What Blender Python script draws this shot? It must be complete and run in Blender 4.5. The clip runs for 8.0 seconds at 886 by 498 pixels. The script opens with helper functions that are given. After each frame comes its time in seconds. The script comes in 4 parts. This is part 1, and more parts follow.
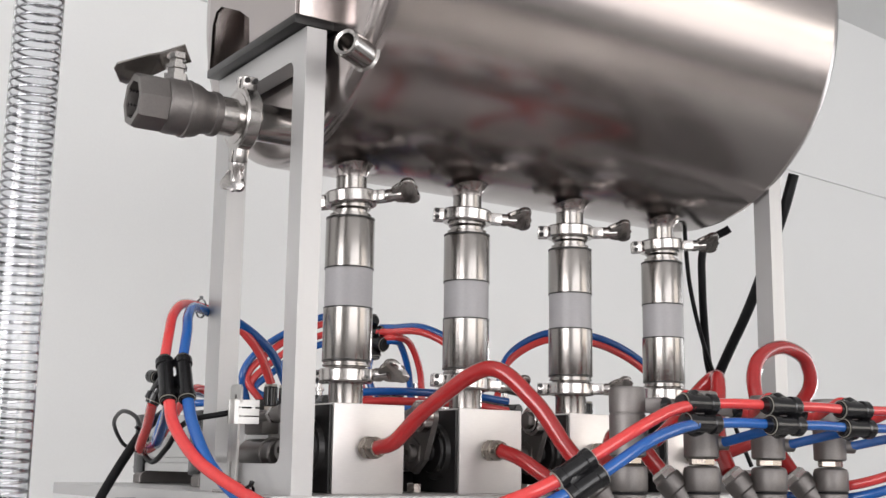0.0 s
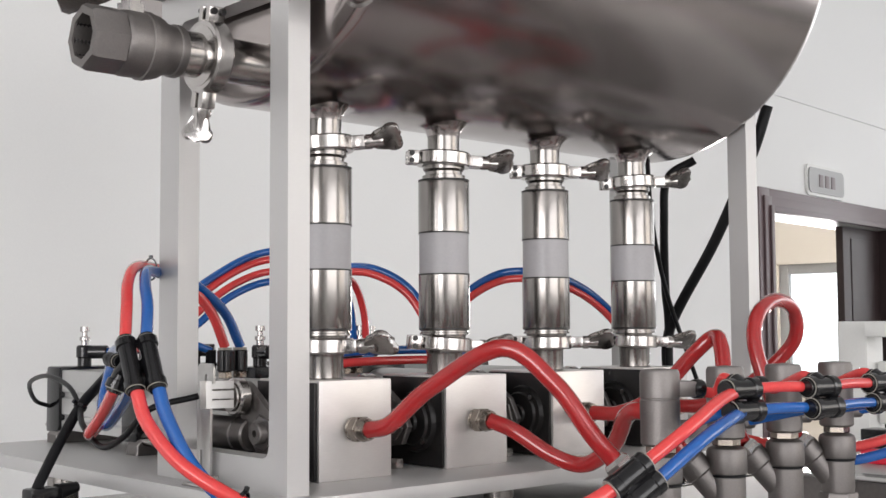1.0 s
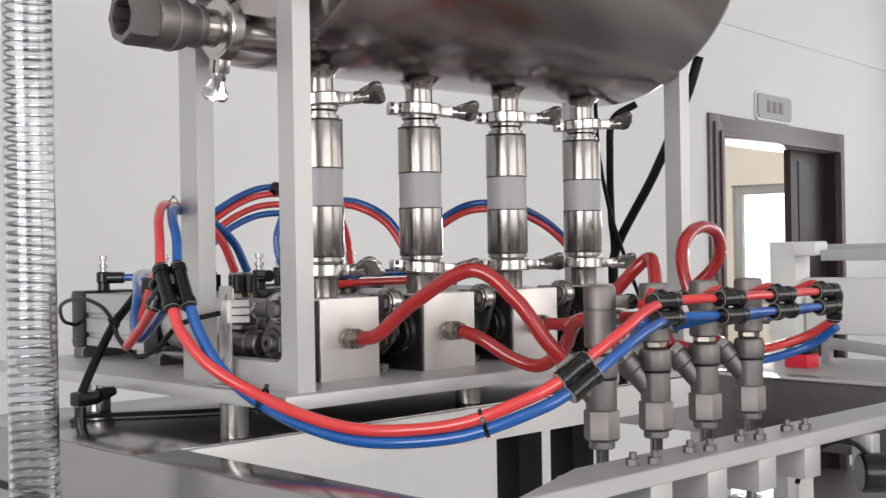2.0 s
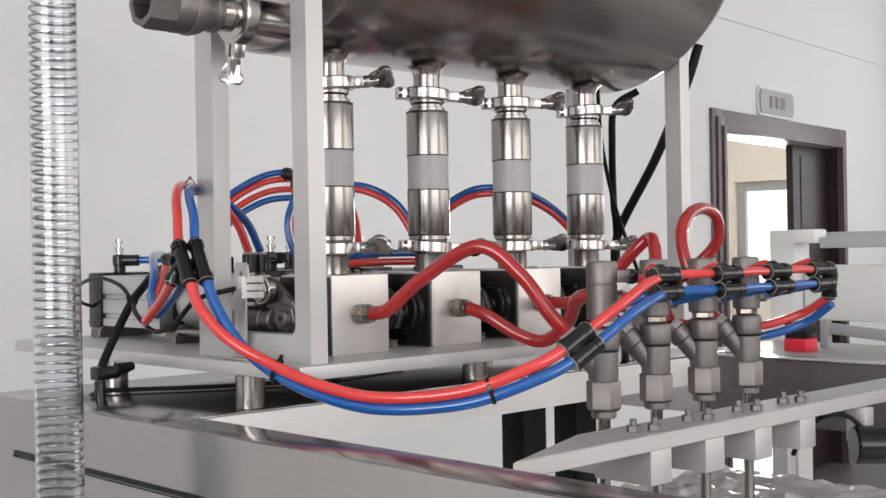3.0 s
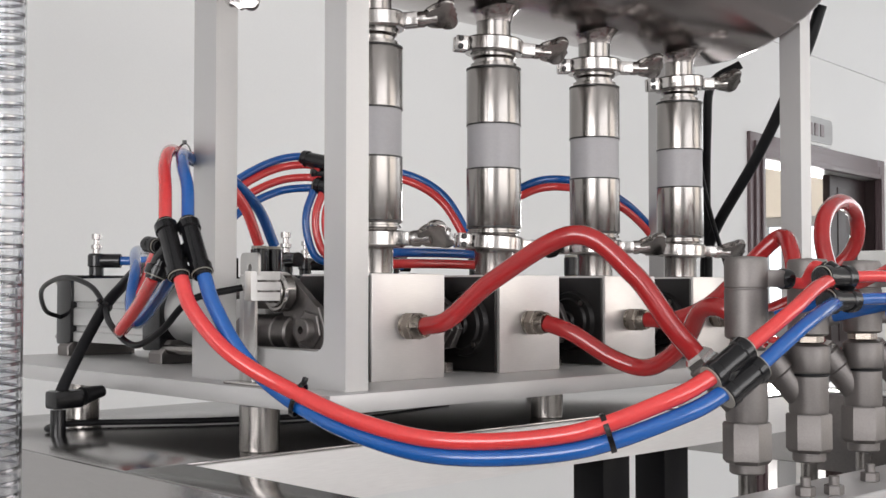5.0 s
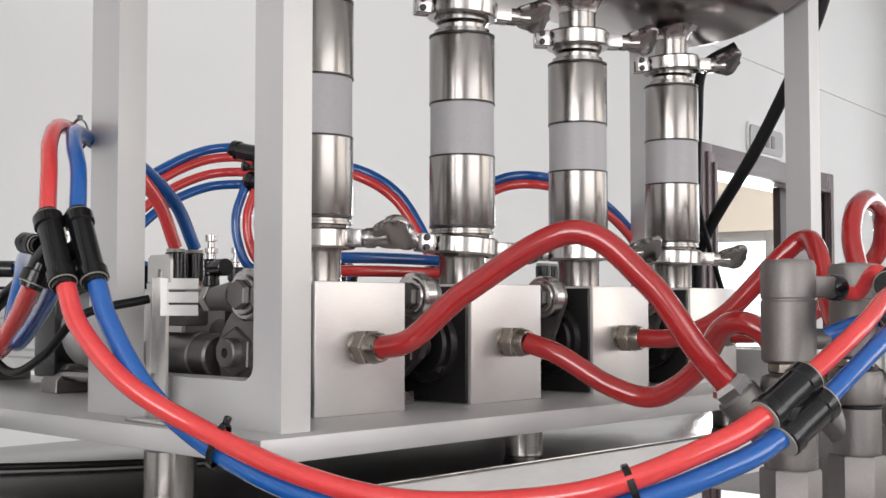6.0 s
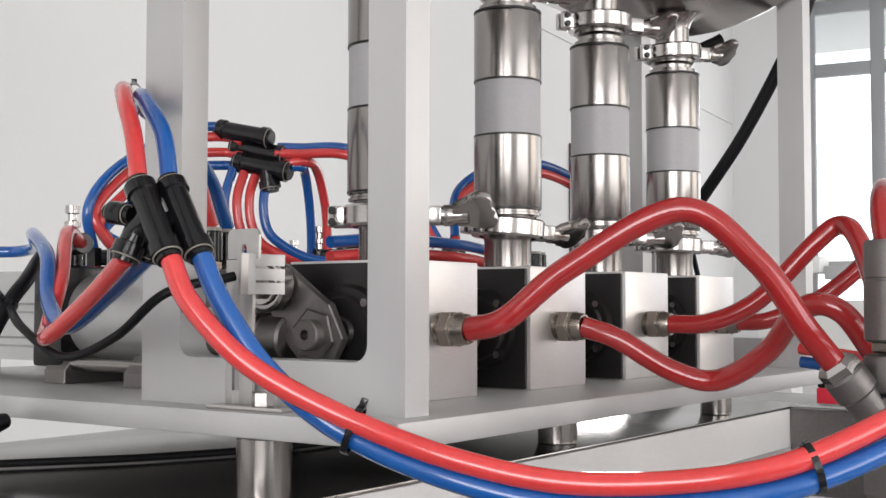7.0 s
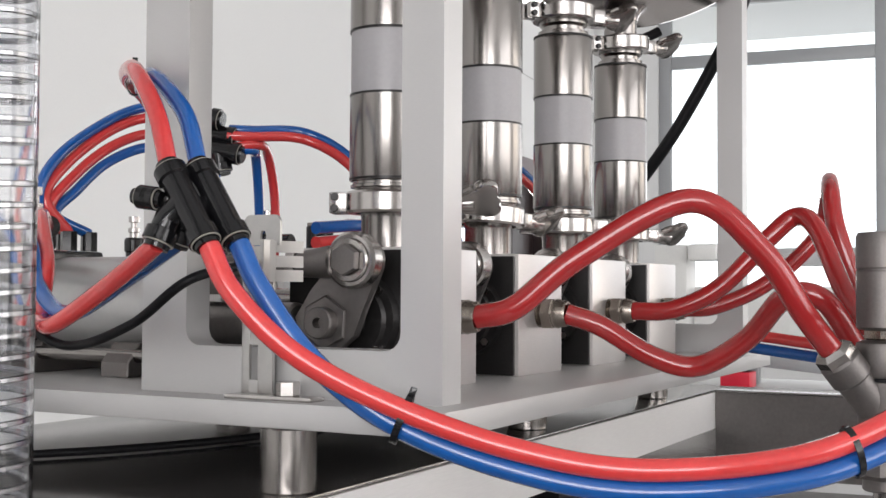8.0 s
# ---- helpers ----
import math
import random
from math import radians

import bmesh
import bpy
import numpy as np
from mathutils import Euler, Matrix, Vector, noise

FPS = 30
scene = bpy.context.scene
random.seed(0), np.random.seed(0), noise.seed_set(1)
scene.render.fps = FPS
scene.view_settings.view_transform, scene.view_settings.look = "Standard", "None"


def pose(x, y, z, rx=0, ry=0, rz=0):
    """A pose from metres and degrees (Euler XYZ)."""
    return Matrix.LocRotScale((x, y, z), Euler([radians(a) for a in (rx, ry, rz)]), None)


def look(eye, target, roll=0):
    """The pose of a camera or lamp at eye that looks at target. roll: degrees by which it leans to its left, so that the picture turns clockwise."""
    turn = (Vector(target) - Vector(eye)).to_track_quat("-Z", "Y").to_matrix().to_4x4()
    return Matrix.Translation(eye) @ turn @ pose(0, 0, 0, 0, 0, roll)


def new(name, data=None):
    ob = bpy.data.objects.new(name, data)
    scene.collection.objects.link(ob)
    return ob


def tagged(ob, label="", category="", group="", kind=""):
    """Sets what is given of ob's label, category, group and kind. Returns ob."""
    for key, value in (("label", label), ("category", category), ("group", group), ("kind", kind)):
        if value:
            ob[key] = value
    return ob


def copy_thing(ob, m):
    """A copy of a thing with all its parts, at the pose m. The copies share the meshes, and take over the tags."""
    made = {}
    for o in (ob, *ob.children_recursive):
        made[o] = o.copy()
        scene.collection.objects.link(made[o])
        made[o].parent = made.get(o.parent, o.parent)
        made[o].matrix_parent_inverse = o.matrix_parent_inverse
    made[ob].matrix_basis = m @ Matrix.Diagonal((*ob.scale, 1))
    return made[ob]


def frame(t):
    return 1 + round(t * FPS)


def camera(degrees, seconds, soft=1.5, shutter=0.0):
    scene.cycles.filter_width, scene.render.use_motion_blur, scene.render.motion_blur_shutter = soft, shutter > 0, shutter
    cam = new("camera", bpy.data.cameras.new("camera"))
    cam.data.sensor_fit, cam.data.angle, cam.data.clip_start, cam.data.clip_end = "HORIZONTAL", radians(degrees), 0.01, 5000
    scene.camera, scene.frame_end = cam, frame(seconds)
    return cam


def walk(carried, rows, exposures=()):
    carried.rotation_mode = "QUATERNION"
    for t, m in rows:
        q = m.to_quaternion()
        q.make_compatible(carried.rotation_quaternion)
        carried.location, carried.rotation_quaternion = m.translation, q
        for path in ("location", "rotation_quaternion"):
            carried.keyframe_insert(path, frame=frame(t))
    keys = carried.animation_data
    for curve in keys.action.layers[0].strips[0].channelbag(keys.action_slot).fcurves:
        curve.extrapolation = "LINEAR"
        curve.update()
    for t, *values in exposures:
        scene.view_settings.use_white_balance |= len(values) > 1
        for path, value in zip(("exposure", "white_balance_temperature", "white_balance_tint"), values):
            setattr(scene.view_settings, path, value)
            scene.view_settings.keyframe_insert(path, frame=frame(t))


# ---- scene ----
cam = camera(40.5, 8.0)
PATH = [
    (0, (-0.731, -1.306, 1.235), (0.362, 0.33, 1.589), 0.8),
    (0.5, (-0.686, -1.149, 1.292), (0.519, 0.422, 1.569), 1.1),
    (1, (-0.796, -1.077, 1.36), (0.543, 0.403, 1.493), -0.3),
    (1.5, (-0.925, -1.138, 1.359), (0.477, 0.287, 1.417), -1.2),
    (1.7, (-0.955, -1.213, 1.370), (0.437, 0.224, 1.374), -0.9),
    (3, (-1.026, -1.29, 1.337), (0.356, 0.155, 1.339), -1.0),
    (3.5, (-1.043, -1.299, 1.341), (0.336, 0.149, 1.345), -0.7),
    (4, (-1.002, -1.261, 1.31), (0.372, 0.193, 1.334), -0.5),
    (4.5, (-0.915, -1.11, 1.295), (0.457, 0.344, 1.339), -0.1),
    (4.7, (-0.876, -1.032, 1.293), (0.499, 0.419, 1.350), 0.0),
    (5.8, (-0.650, -0.798, 1.290), (0.775, 0.603, 1.375), -0.1),
    (6, (-0.65, -0.759, 1.288), (0.803, 0.613, 1.38), 0.0),
    (6.5, (-0.69, -0.674, 1.281), (0.843, 0.607, 1.377), 0.0),
    (7, (-0.746, -0.581, 1.271), (0.886, 0.57, 1.367), 0.1),
    (7.5, (-0.79, -0.518, 1.263), (0.921, 0.514, 1.357), 0.1),
    (8, (-0.81, -0.476, 1.274), (0.957, 0.457, 1.343), 0.3),
]
walk(cam, [(t, look(eye, target, roll)) for t, eye, target, roll in PATH], [(0.0, 0.0), (1.0, 0.0), (1.5, -0.07), (3.0, -0.09), (4.5, -0.07), (6.0, 0.01), (6.7, 0.05), (7.5, 0.03), (8.0, 0.0)])

# ---- world and lights ----
ROOM_TURN = 6.6
RM = pose(0, 0, 0, 0, 0, ROOM_TURN)
world = bpy.data.worlds.new("sky")
scene.world = world
world.use_nodes = True
wn = world.node_tree.nodes
sky = wn.new("ShaderNodeTexSky")
sky.sky_type, sky.sun_disc = "NISHITA", False
sky.sun_elevation, sky.sun_rotation, sky.air_density, sky.dust_density = radians(38), radians(140), 1.0, 4.0
wn["Background"].inputs["Strength"].default_value = 0.13
world.node_tree.links.new(sky.outputs["Color"], wn["Background"].inputs["Color"])

sun = new("sun", bpy.data.lights.new("sun", "SUN"))
sun.data.energy, sun.data.angle, sun.data.color = 1.2, radians(12), (1.0, 0.96, 0.9)
sun.matrix_world = look((8, -9, 9), (0, 0, 0))


def window_lamp(name, u, v, z, du, dv, width, height, watts):
    """Sky light that enters through a window's opening, in room axes; (du, dv) points into the room."""
    lamp = new(name, bpy.data.lights.new(name, "AREA"))
    lamp.data.shape, lamp.data.size, lamp.data.size_y = "RECTANGLE", width, height
    lamp.data.energy, lamp.data.color = watts, (1.0, 0.972, 0.978)
    lamp.matrix_world = RM @ look((u, v, z), (u + du, v + dv, z))
    return lamp


window_lamp("window_light_east", 7.16, -1.45, 2.15, -1, 0, 5.0, 1.75, 34)
for u, width, each in ((-1.05, 3.8, 19.0), (4.5, 5.1, 10.0)):
    window_lamp("window_light_south", u, -4.95, 1.615, 0, 1, width, 1.27, each * width)
    window_lamp("window_light_south_upper", u, -4.95, 2.72, 0, 1, width, 0.62, 0.5 * each * width)
# fill from an unseen west window, added to lift the west-facing sides
window_lamp("fill_light_west", -4.96, -1.9, 2.0, 1, 0, 3.4, 1.9, 185)
window_lamp("window_light_far_room", 8.76, 3.03, 1.40, -1, 0, 1.2, 0.9, 150)

# ---- materials ----


def material(name, color, rough=0.5, metal=0.0, vary=0.12, scale=14.0, bump=0.05, fine=260.0, stretch=(1, 1, 1), rough_vary=0.12, **inputs):
    """Colour, roughness and relief that vary at two scales in object space."""
    mat = bpy.data.materials.new(name)
    mat.use_nodes = True
    nt = mat.node_tree
    b = nt.nodes["Principled BSDF"]
    b.inputs["Metallic"].default_value = metal
    for key, value in inputs.items():
        b.inputs[key.replace("_", " ")].default_value = value
    tc = nt.nodes.new("ShaderNodeTexCoord")
    mp = nt.nodes.new("ShaderNodeMapping")
    mp.inputs["Scale"].default_value = stretch
    nt.links.new(tc.outputs["Object"], mp.inputs["Vector"])
    coarse = nt.nodes.new("ShaderNodeTexNoise")
    coarse.inputs["Scale"].default_value, coarse.inputs["Detail"].default_value = scale, 5
    nt.links.new(tc.outputs["Object"], coarse.inputs["Vector"])
    grain = nt.nodes.new("ShaderNodeTexNoise")
    grain.inputs["Scale"].default_value, grain.inputs["Detail"].default_value = fine, 3
    nt.links.new(mp.outputs["Vector"], grain.inputs["Vector"])
    both = nt.nodes.new("ShaderNodeMath")
    both.operation = "ADD"
    nt.links.new(coarse.outputs["Fac"], both.inputs[0])
    nt.links.new(grain.outputs["Fac"], both.inputs[1])
    ramp = nt.nodes.new("ShaderNodeMapRange")
    ramp.inputs["From Min"].default_value, ramp.inputs["From Max"].default_value = 0.6, 1.4
    ramp.inputs["To Min"].default_value, ramp.inputs["To Max"].default_value = 1 - vary, 1 + vary
    nt.links.new(both.outputs[0], ramp.inputs["Value"])
    mul = nt.nodes.new("ShaderNodeVectorMath")
    mul.operation = "SCALE"
    mul.inputs[0].default_value = color[:3]
    nt.links.new(ramp.outputs["Result"], mul.inputs["Scale"])
    nt.links.new(mul.outputs["Vector"], b.inputs["Base Color"])
    rr = nt.nodes.new("ShaderNodeMapRange")
    rr.inputs["From Min"].default_value, rr.inputs["From Max"].default_value = 0.6, 1.4
    rr.inputs["To Min"].default_value, rr.inputs["To Max"].default_value = max(0.02, rough * (1 - rough_vary)), min(1, rough * (1 + rough_vary))
    nt.links.new(both.outputs[0], rr.inputs["Value"])
    nt.links.new(rr.outputs["Result"], b.inputs["Roughness"])
    if bump:
        bp = nt.nodes.new("ShaderNodeBump")
        bp.inputs["Strength"].default_value, bp.inputs["Distance"].default_value = bump, 0.002
        nt.links.new(grain.outputs["Fac"], bp.inputs["Height"])
        nt.links.new(bp.outputs["Normal"], b.inputs["Normal"])
    return mat


M_TANK = material("brushed_tank_steel", (0.40, 0.364, 0.353), 0.18, 1.0, 0.05, 5, 0.010, 60, (0.6, 12, 12), 0.2, Anisotropic=0.6)
# the brushing runs along the tank, so reflections draw out round it
round_tank = M_TANK.node_tree.nodes.new("ShaderNodeTangent")
round_tank.direction_type, round_tank.axis = "RADIAL", "X"
M_TANK.node_tree.links.new(round_tank.outputs["Tangent"], M_TANK.node_tree.nodes["Principled BSDF"].inputs["Tangent"])
M_BLOCK = material("brushed_block_steel", (0.62, 0.597, 0.583), 0.38, 0.8, 0.07, 18, 0.08, 90, (1, 8, 14))
M_POLISHED = material("polished_steel", (0.25, 0.236, 0.224), 0.22, 1.0, 0.04, 20, 0.008, 120, (8, 8, 0.5))
M_CLAMP = material("clamp_steel", (0.44, 0.42, 0.405), 0.20, 1.0, 0.06, 25, 0.015, 150)
M_CAST = material("cast_steel", (0.20, 0.187, 0.18), 0.52, 1.0, 0.14, 30, 0.08, 500)
M_ALU = material("satin_aluminium", (0.49, 0.486, 0.482), 0.46, 0.6, 0.04, 8, 0.05, 200, (1, 1, 10))
M_SHEET = material("cabinet_sheet_steel", (0.34, 0.329, 0.323), 0.18, 1.0, 0.06, 4, 0.012, 70, (10, 0.6, 10))
# skirt steel with reflected window light put into its pale colour
M_SKIRT_LIT = material("window_lit_skirt_steel", (0.84, 0.83, 0.815), 0.36, 0.15, 0.06, 6, 0.05, 80, (0.6, 10, 10))
M_BRACKET = material("stamped_bracket_steel", (0.42, 0.412, 0.40), 0.34, 0.85, 0.06, 30, 0.04, 200)
M_DARK = material("dark_machined_steel", (0.017, 0.016, 0.016), 0.32, 0.5, 0.15, 30, 0.08, 300)
# bronze of levers and actuators; on the bay wall it paints a dark reflection
M_BRONZE_AND_SHADE = material("bronze_and_shaded_bay_steel", (0.19, 0.178, 0.172), 0.38, 0.9, 0.12, 25, 0.05, 200)
M_BARREL = material("grey_cylinder_barrel", (0.46, 0.46, 0.453), 0.42, 0.6, 0.05, 10, 0.03, 200)
M_SLEEVE = material("grey_plastic_sleeve", (0.315, 0.308, 0.315), 0.45, 0.0, 0.05, 12, 0.02, 300)
M_BLACK = material("black_plastic", (0.006, 0.006, 0.007), 0.17, 0.0, 0.2, 40, 0.05, 500, Specular_IOR_Level=0.42)
M_RUBBER = material("black_cable_rubber", (0.007, 0.007, 0.008), 0.42, 0.0, 0.2, 30, 0.08, 400, Specular_IOR_Level=0.16)
M_RED = material("red_tube", (0.58, 0.045, 0.045), 0.16, 0.0, 0.10, 18, 0.02, 200, Coat_Weight=0.4, Coat_Roughness=0.06)
M_PRODUCT = material("red_product_hose", (0.30, 0.016, 0.017), 0.16, 0.0, 0.10, 30, 0.06, 90, Coat_Weight=0.3, Coat_Roughness=0.08)
M_BLUE = material("blue_tube", (0.008, 0.085, 0.32), 0.17, 0.0, 0.10, 18, 0.02, 200, Coat_Weight=0.4, Coat_Roughness=0.06)
M_COLLAR = material("pale_release_collar", (0.30, 0.285, 0.25), 0.4, 0.2, 0.05, 40, 0.02)
M_BRASS = material("nickel_brass", (0.30, 0.265, 0.23), 0.26, 1.0, 0.05, 25, 0.01)
M_WALL = material("white_wall_paint", (0.80, 0.805, 0.80), 0.85, 0.0, 0.02, 1.6, 0.05, 160)
M_CEIL = material("white_ceiling_paint", (0.80, 0.805, 0.80), 0.9, 0.0, 0.02, 1.2, 0.05, 120)
M_BEIGE = material("cream_wall_paint", (0.73, 0.69, 0.625), 0.85, 0.0, 0.03, 1.5, 0.05, 160)
M_FLOOR = material("grey_floor_coating", (0.115, 0.108, 0.105), 0.42, 0.0, 0.10, 3, 0.08, 90)
M_WOOD = material("dark_door_wood", (0.026, 0.014, 0.014), 0.45, 0.0, 0.25, 5, 0.10, 40, (8, 8, 1))
M_TRIM = material("mauve_door_trim", (0.115, 0.078, 0.083), 0.38, 0.0, 0.15, 5, 0.08, 40, (8, 8, 1))
M_FRAME = material("grey_window_frame", (0.36, 0.37, 0.38), 0.45, 0.2, 0.05, 6, 0.03)
M_SWITCH = material("ivory_switch_plastic", (0.30, 0.297, 0.295), 0.4, 0.0, 0.03, 20, 0.02)
M_GREY = material("grey_machine_paint", (0.42, 0.425, 0.43), 0.5, 0.0, 0.05, 8, 0.03)
M_WHITEPAINT = material("white_machine_paint", (0.72, 0.72, 0.70), 0.4, 0.0, 0.04, 8, 0.03)
M_FILM = material("crumpled_silver_film", (0.86, 0.83, 0.825), 0.20, 0.4, 0.10, 9, 1.0, 16, (1, 1, 1), 0.5)
M_LAMP_RED = material("red_indicator_plastic", (0.70, 0.02, 0.05), 0.3, 0.0, 0.05, 20, 0.0)
M_HOSEWIRE = material("hose_wire", (0.36, 0.36, 0.37), 0.22, 1.0, 0.05, 30, 0.0)


def clear_plastic(name, color, rough):
    mat = bpy.data.materials.new(name)
    mat.use_nodes = True
    b = mat.node_tree.nodes["Principled BSDF"]
    b.inputs["Base Color"].default_value = (*color, 1)
    b.inputs["Roughness"].default_value = rough
    b.inputs["Transmission Weight"].default_value = 1.0
    b.inputs["IOR"].default_value = 1.35
    return mat


M_CLEAR = clear_plastic("clear_hose_vinyl", (0.93, 0.94, 0.96), 0.06)
M_PANE = clear_plastic("window_glass", (0.97, 0.98, 0.98), 0.0)

# ---- mesh helpers ----


def thing(name, at, label, category, group="", kind=""):
    ob = new(name)
    ob.empty_display_size = 0.02
    ob.matrix_world = at if isinstance(at, Matrix) else Matrix.Translation(at)
    return tagged(ob, label, category, group, kind)


def mesh_of(name, bm, mat):
    bmesh.ops.recalc_face_normals(bm, faces=bm.faces[:])
    bm.normal_update()
    for f in bm.faces:
        f.smooth = True
    for e in bm.edges:
        if len(e.link_faces) == 2 and e.calc_face_angle(0) > radians(32):
            e.smooth = False
    me = bpy.data.meshes.new(name)
    bm.to_mesh(me)
    bm.free()
    me.materials.append(mat)
    return me


def part(name, bm, mat, parent, label=""):
    """Links a bmesh as one mesh object under a thing or a part."""
    ob = new(name, mesh_of(name, bm, mat))
    ob.parent = parent
    return tagged(ob, label)


def solid(name, bm, mat, label, category, group="", kind="", at=None):
    """A thing that is one mesh."""
    ob = new(name, mesh_of(name, bm, mat))
    if at is not None:
        ob.matrix_world = at
    return tagged(ob, label, category, group, kind)


def box(lo, hi, bevel=0.0, m=None, bm=None):
    bm = bm or bmesh.new()
    size = [b - a for a, b in zip(lo, hi)]
    mid = [(a + b) / 2 for a, b in zip(lo, hi)]
    mat = Matrix.Translation(mid) @ Matrix.Diagonal((*size, 1))
    geo = bmesh.ops.create_cube(bm, size=1, matrix=(m @ mat) if m else mat)
    if bevel:
        edges = list({e for v in geo["verts"] for e in v.link_edges})
        bmesh.ops.bevel(bm, geom=edges, offset=bevel, segments=2, affect="EDGES", profile=0.6)
    return bm


def lathe(profile, m=None, seg=28, bm=None):
    """Turns (radius, height) pairs about the local z axis."""
    bm = bm or bmesh.new()
    m = m or Matrix()
    rings = []
    for r, z in profile:
        if r <= 1e-6:
            rings.append([bm.verts.new(m @ Vector((0, 0, z)))])
        else:
            rings.append([bm.verts.new(m @ Vector((r * math.cos(2 * math.pi * k / seg), r * math.sin(2 * math.pi * k / seg), z))) for k in range(seg)])
    for a, b in zip(rings, rings[1:]):
        for k in range(seg):
            j = (k + 1) % seg
            if len(a) == 1 and len(b) == 1:
                continue
            if len(a) == 1:
                bm.faces.new((a[0], b[j], b[k]))
            elif len(b) == 1:
                bm.faces.new((a[k], a[j], b[0]))
            else:
                bm.faces.new((a[k], a[j], b[j], b[k]))
    return bm


def aim(p, q):
    """A frame at p whose z axis points to q."""
    d = Vector(q) - Vector(p)
    return Matrix.Translation(p) @ d.to_track_quat("Z", "Y").to_matrix().to_4x4()


def rod(p, q, r, seg=16, bevel=0.0, bm=None):
    h = (Vector(q) - Vector(p)).length
    c = min(bevel, r * 0.5)
    prof = [(0, 0), (r - c, 0), (r, c), (r, h - c), (r - c, h), (0, h)] if c else [(0, 0), (r, 0), (r, h), (0, h)]
    return lathe(prof, aim(p, q), seg, bm)


def hexnut(p, q, r, bm=None):
    return rod(p, q, r, 6, r * 0.08, bm)


def curve_points(points, steps=10):
    pts = [Vector(p) for p in points]
    pts = [pts[0] * 2 - pts[1]] + pts + [pts[-1] * 2 - pts[-2]]
    out = []
    for i in range(1, len(pts) - 2):
        a, b, c, d = pts[i - 1:i + 3]
        for k in range(steps):
            t = k / steps
            out.append(0.5 * ((2 * b) + (c - a) * t + (2 * a - 5 * b + 4 * c - d) * t * t + (3 * b - a - 3 * c + d) * t ** 3))
    out.append(pts[-2])
    return out


def sweep(points, r, sides=12, steps=10, bm=None, smooth=True):
    """A round tube along a curve through the points."""
    bm = bm or bmesh.new()
    pts = curve_points(points, steps) if smooth else [Vector(p) for p in points]
    tangent = (pts[1] - pts[0]).normalized()
    side = tangent.cross(Vector((0, 0, 1)))
    if side.length < 0.1:
        side = tangent.cross(Vector((1, 0, 0)))
    side.normalize()
    rings = []
    for i, p in enumerate(pts):
        t = (pts[min(i + 1, len(pts) - 1)] - pts[max(i - 1, 0)]).normalized()
        side = (side - t * side.dot(t)).normalized()
        up = t.cross(side)
        rings.append([bm.verts.new(p + r * (math.cos(a) * side + math.sin(a) * up)) for a in (2 * math.pi * k / sides for k in range(sides))])
    for a, b in zip(rings, rings[1:]):
        for k in range(sides):
            bm.faces.new((a[k], a[(k + 1) % sides], b[(k + 1) % sides], b[k]))
    bm.faces.new(rings[0][::-1])
    bm.faces.new(rings[-1])
    return bm


def outline(points, depth, m=None, bevel=0.0, bm=None):
    """A plate from a flat outline in local x, y, extruded along local z."""
    bm = bm or bmesh.new()
    m = m or Matrix()
    low = [bm.verts.new(m @ Vector((x, y, 0))) for x, y in points]
    high = [bm.verts.new(m @ Vector((x, y, depth))) for x, y in points]
    n = len(points)
    faces = [bm.faces.new(low[::-1]), bm.faces.new(high)]
    for k in range(n):
        faces.append(bm.faces.new((low[k], low[(k + 1) % n], high[(k + 1) % n], high[k])))
    if bevel:
        rim = list(faces[0].edges) + list(faces[1].edges)
        bmesh.ops.bevel(bm, geom=rim, offset=bevel, segments=1, affect="EDGES")
    return bm


def arc(cx, cy, r, a0, a1, n=8):
    return [(cx + r * math.cos(radians(a0 + (a1 - a0) * k / n)), cy + r * math.sin(radians(a0 + (a1 - a0) * k / n))) for k in range(n + 1)]


# ---- the room ----


def slab(name, lo, hi, mat, label, category="wall"):
    return solid(name, box(lo, hi), mat, label, category, "", "structure", RM)


CEILING = 3.3
DOOR_L, DOOR_R, DOOR_TOP = 4.42, 6.02, 1.945
slab("floor", (-5.2, -5.2, -0.1), (9.0, 6.0, 0.0), M_FLOOR, "smooth grey coated workshop floor", "floor")
slab("ceiling", (-5.2, -5.2, CEILING), (9.0, 6.0, CEILING + 0.12), M_CEIL, "plain white painted ceiling", "ceiling")
WV = 1.65
slab("wall_north_a", (-5.0, WV, 0.0), (DOOR_L, WV + 0.2, CEILING), M_WALL, "plain off-white painted wall behind the machine")
slab("wall_north_b", (DOOR_R, WV, 0.0), (7.2, WV + 0.2, CEILING), M_WALL, "plain off-white painted wall beside the doorway")
slab("wall_north_c", (DOOR_L, WV, DOOR_TOP), (DOOR_R, WV + 0.2, CEILING), M_WALL, "off-white painted wall above the doorway")
slab("wall_west_a", (-5.2, -5.2, 0.0), (-5.0, WV + 0.2, 1.0), M_WALL, "white painted end wall below the added window")
slab("wall_west_b", (-5.2, -5.2, 3.0), (-5.0, WV + 0.2, CEILING), M_WALL, "white painted end wall above the added window")
slab("wall_west_c", (-5.2, -0.1, 1.0), (-5.0, WV + 0.2, 3.0), M_WALL, "white painted end wall beside the added window")
slab("wall_west_d", (-5.2, -5.2, 1.0), (-5.0, -3.7, 3.0), M_WALL, "white painted end wall beside the added window")
slab("trim", (-5.0, WV - 0.010, 2.5), (7.2, WV - 0.001, CEILING), M_CEIL, "shallow white painted band below the ceiling", "trim")
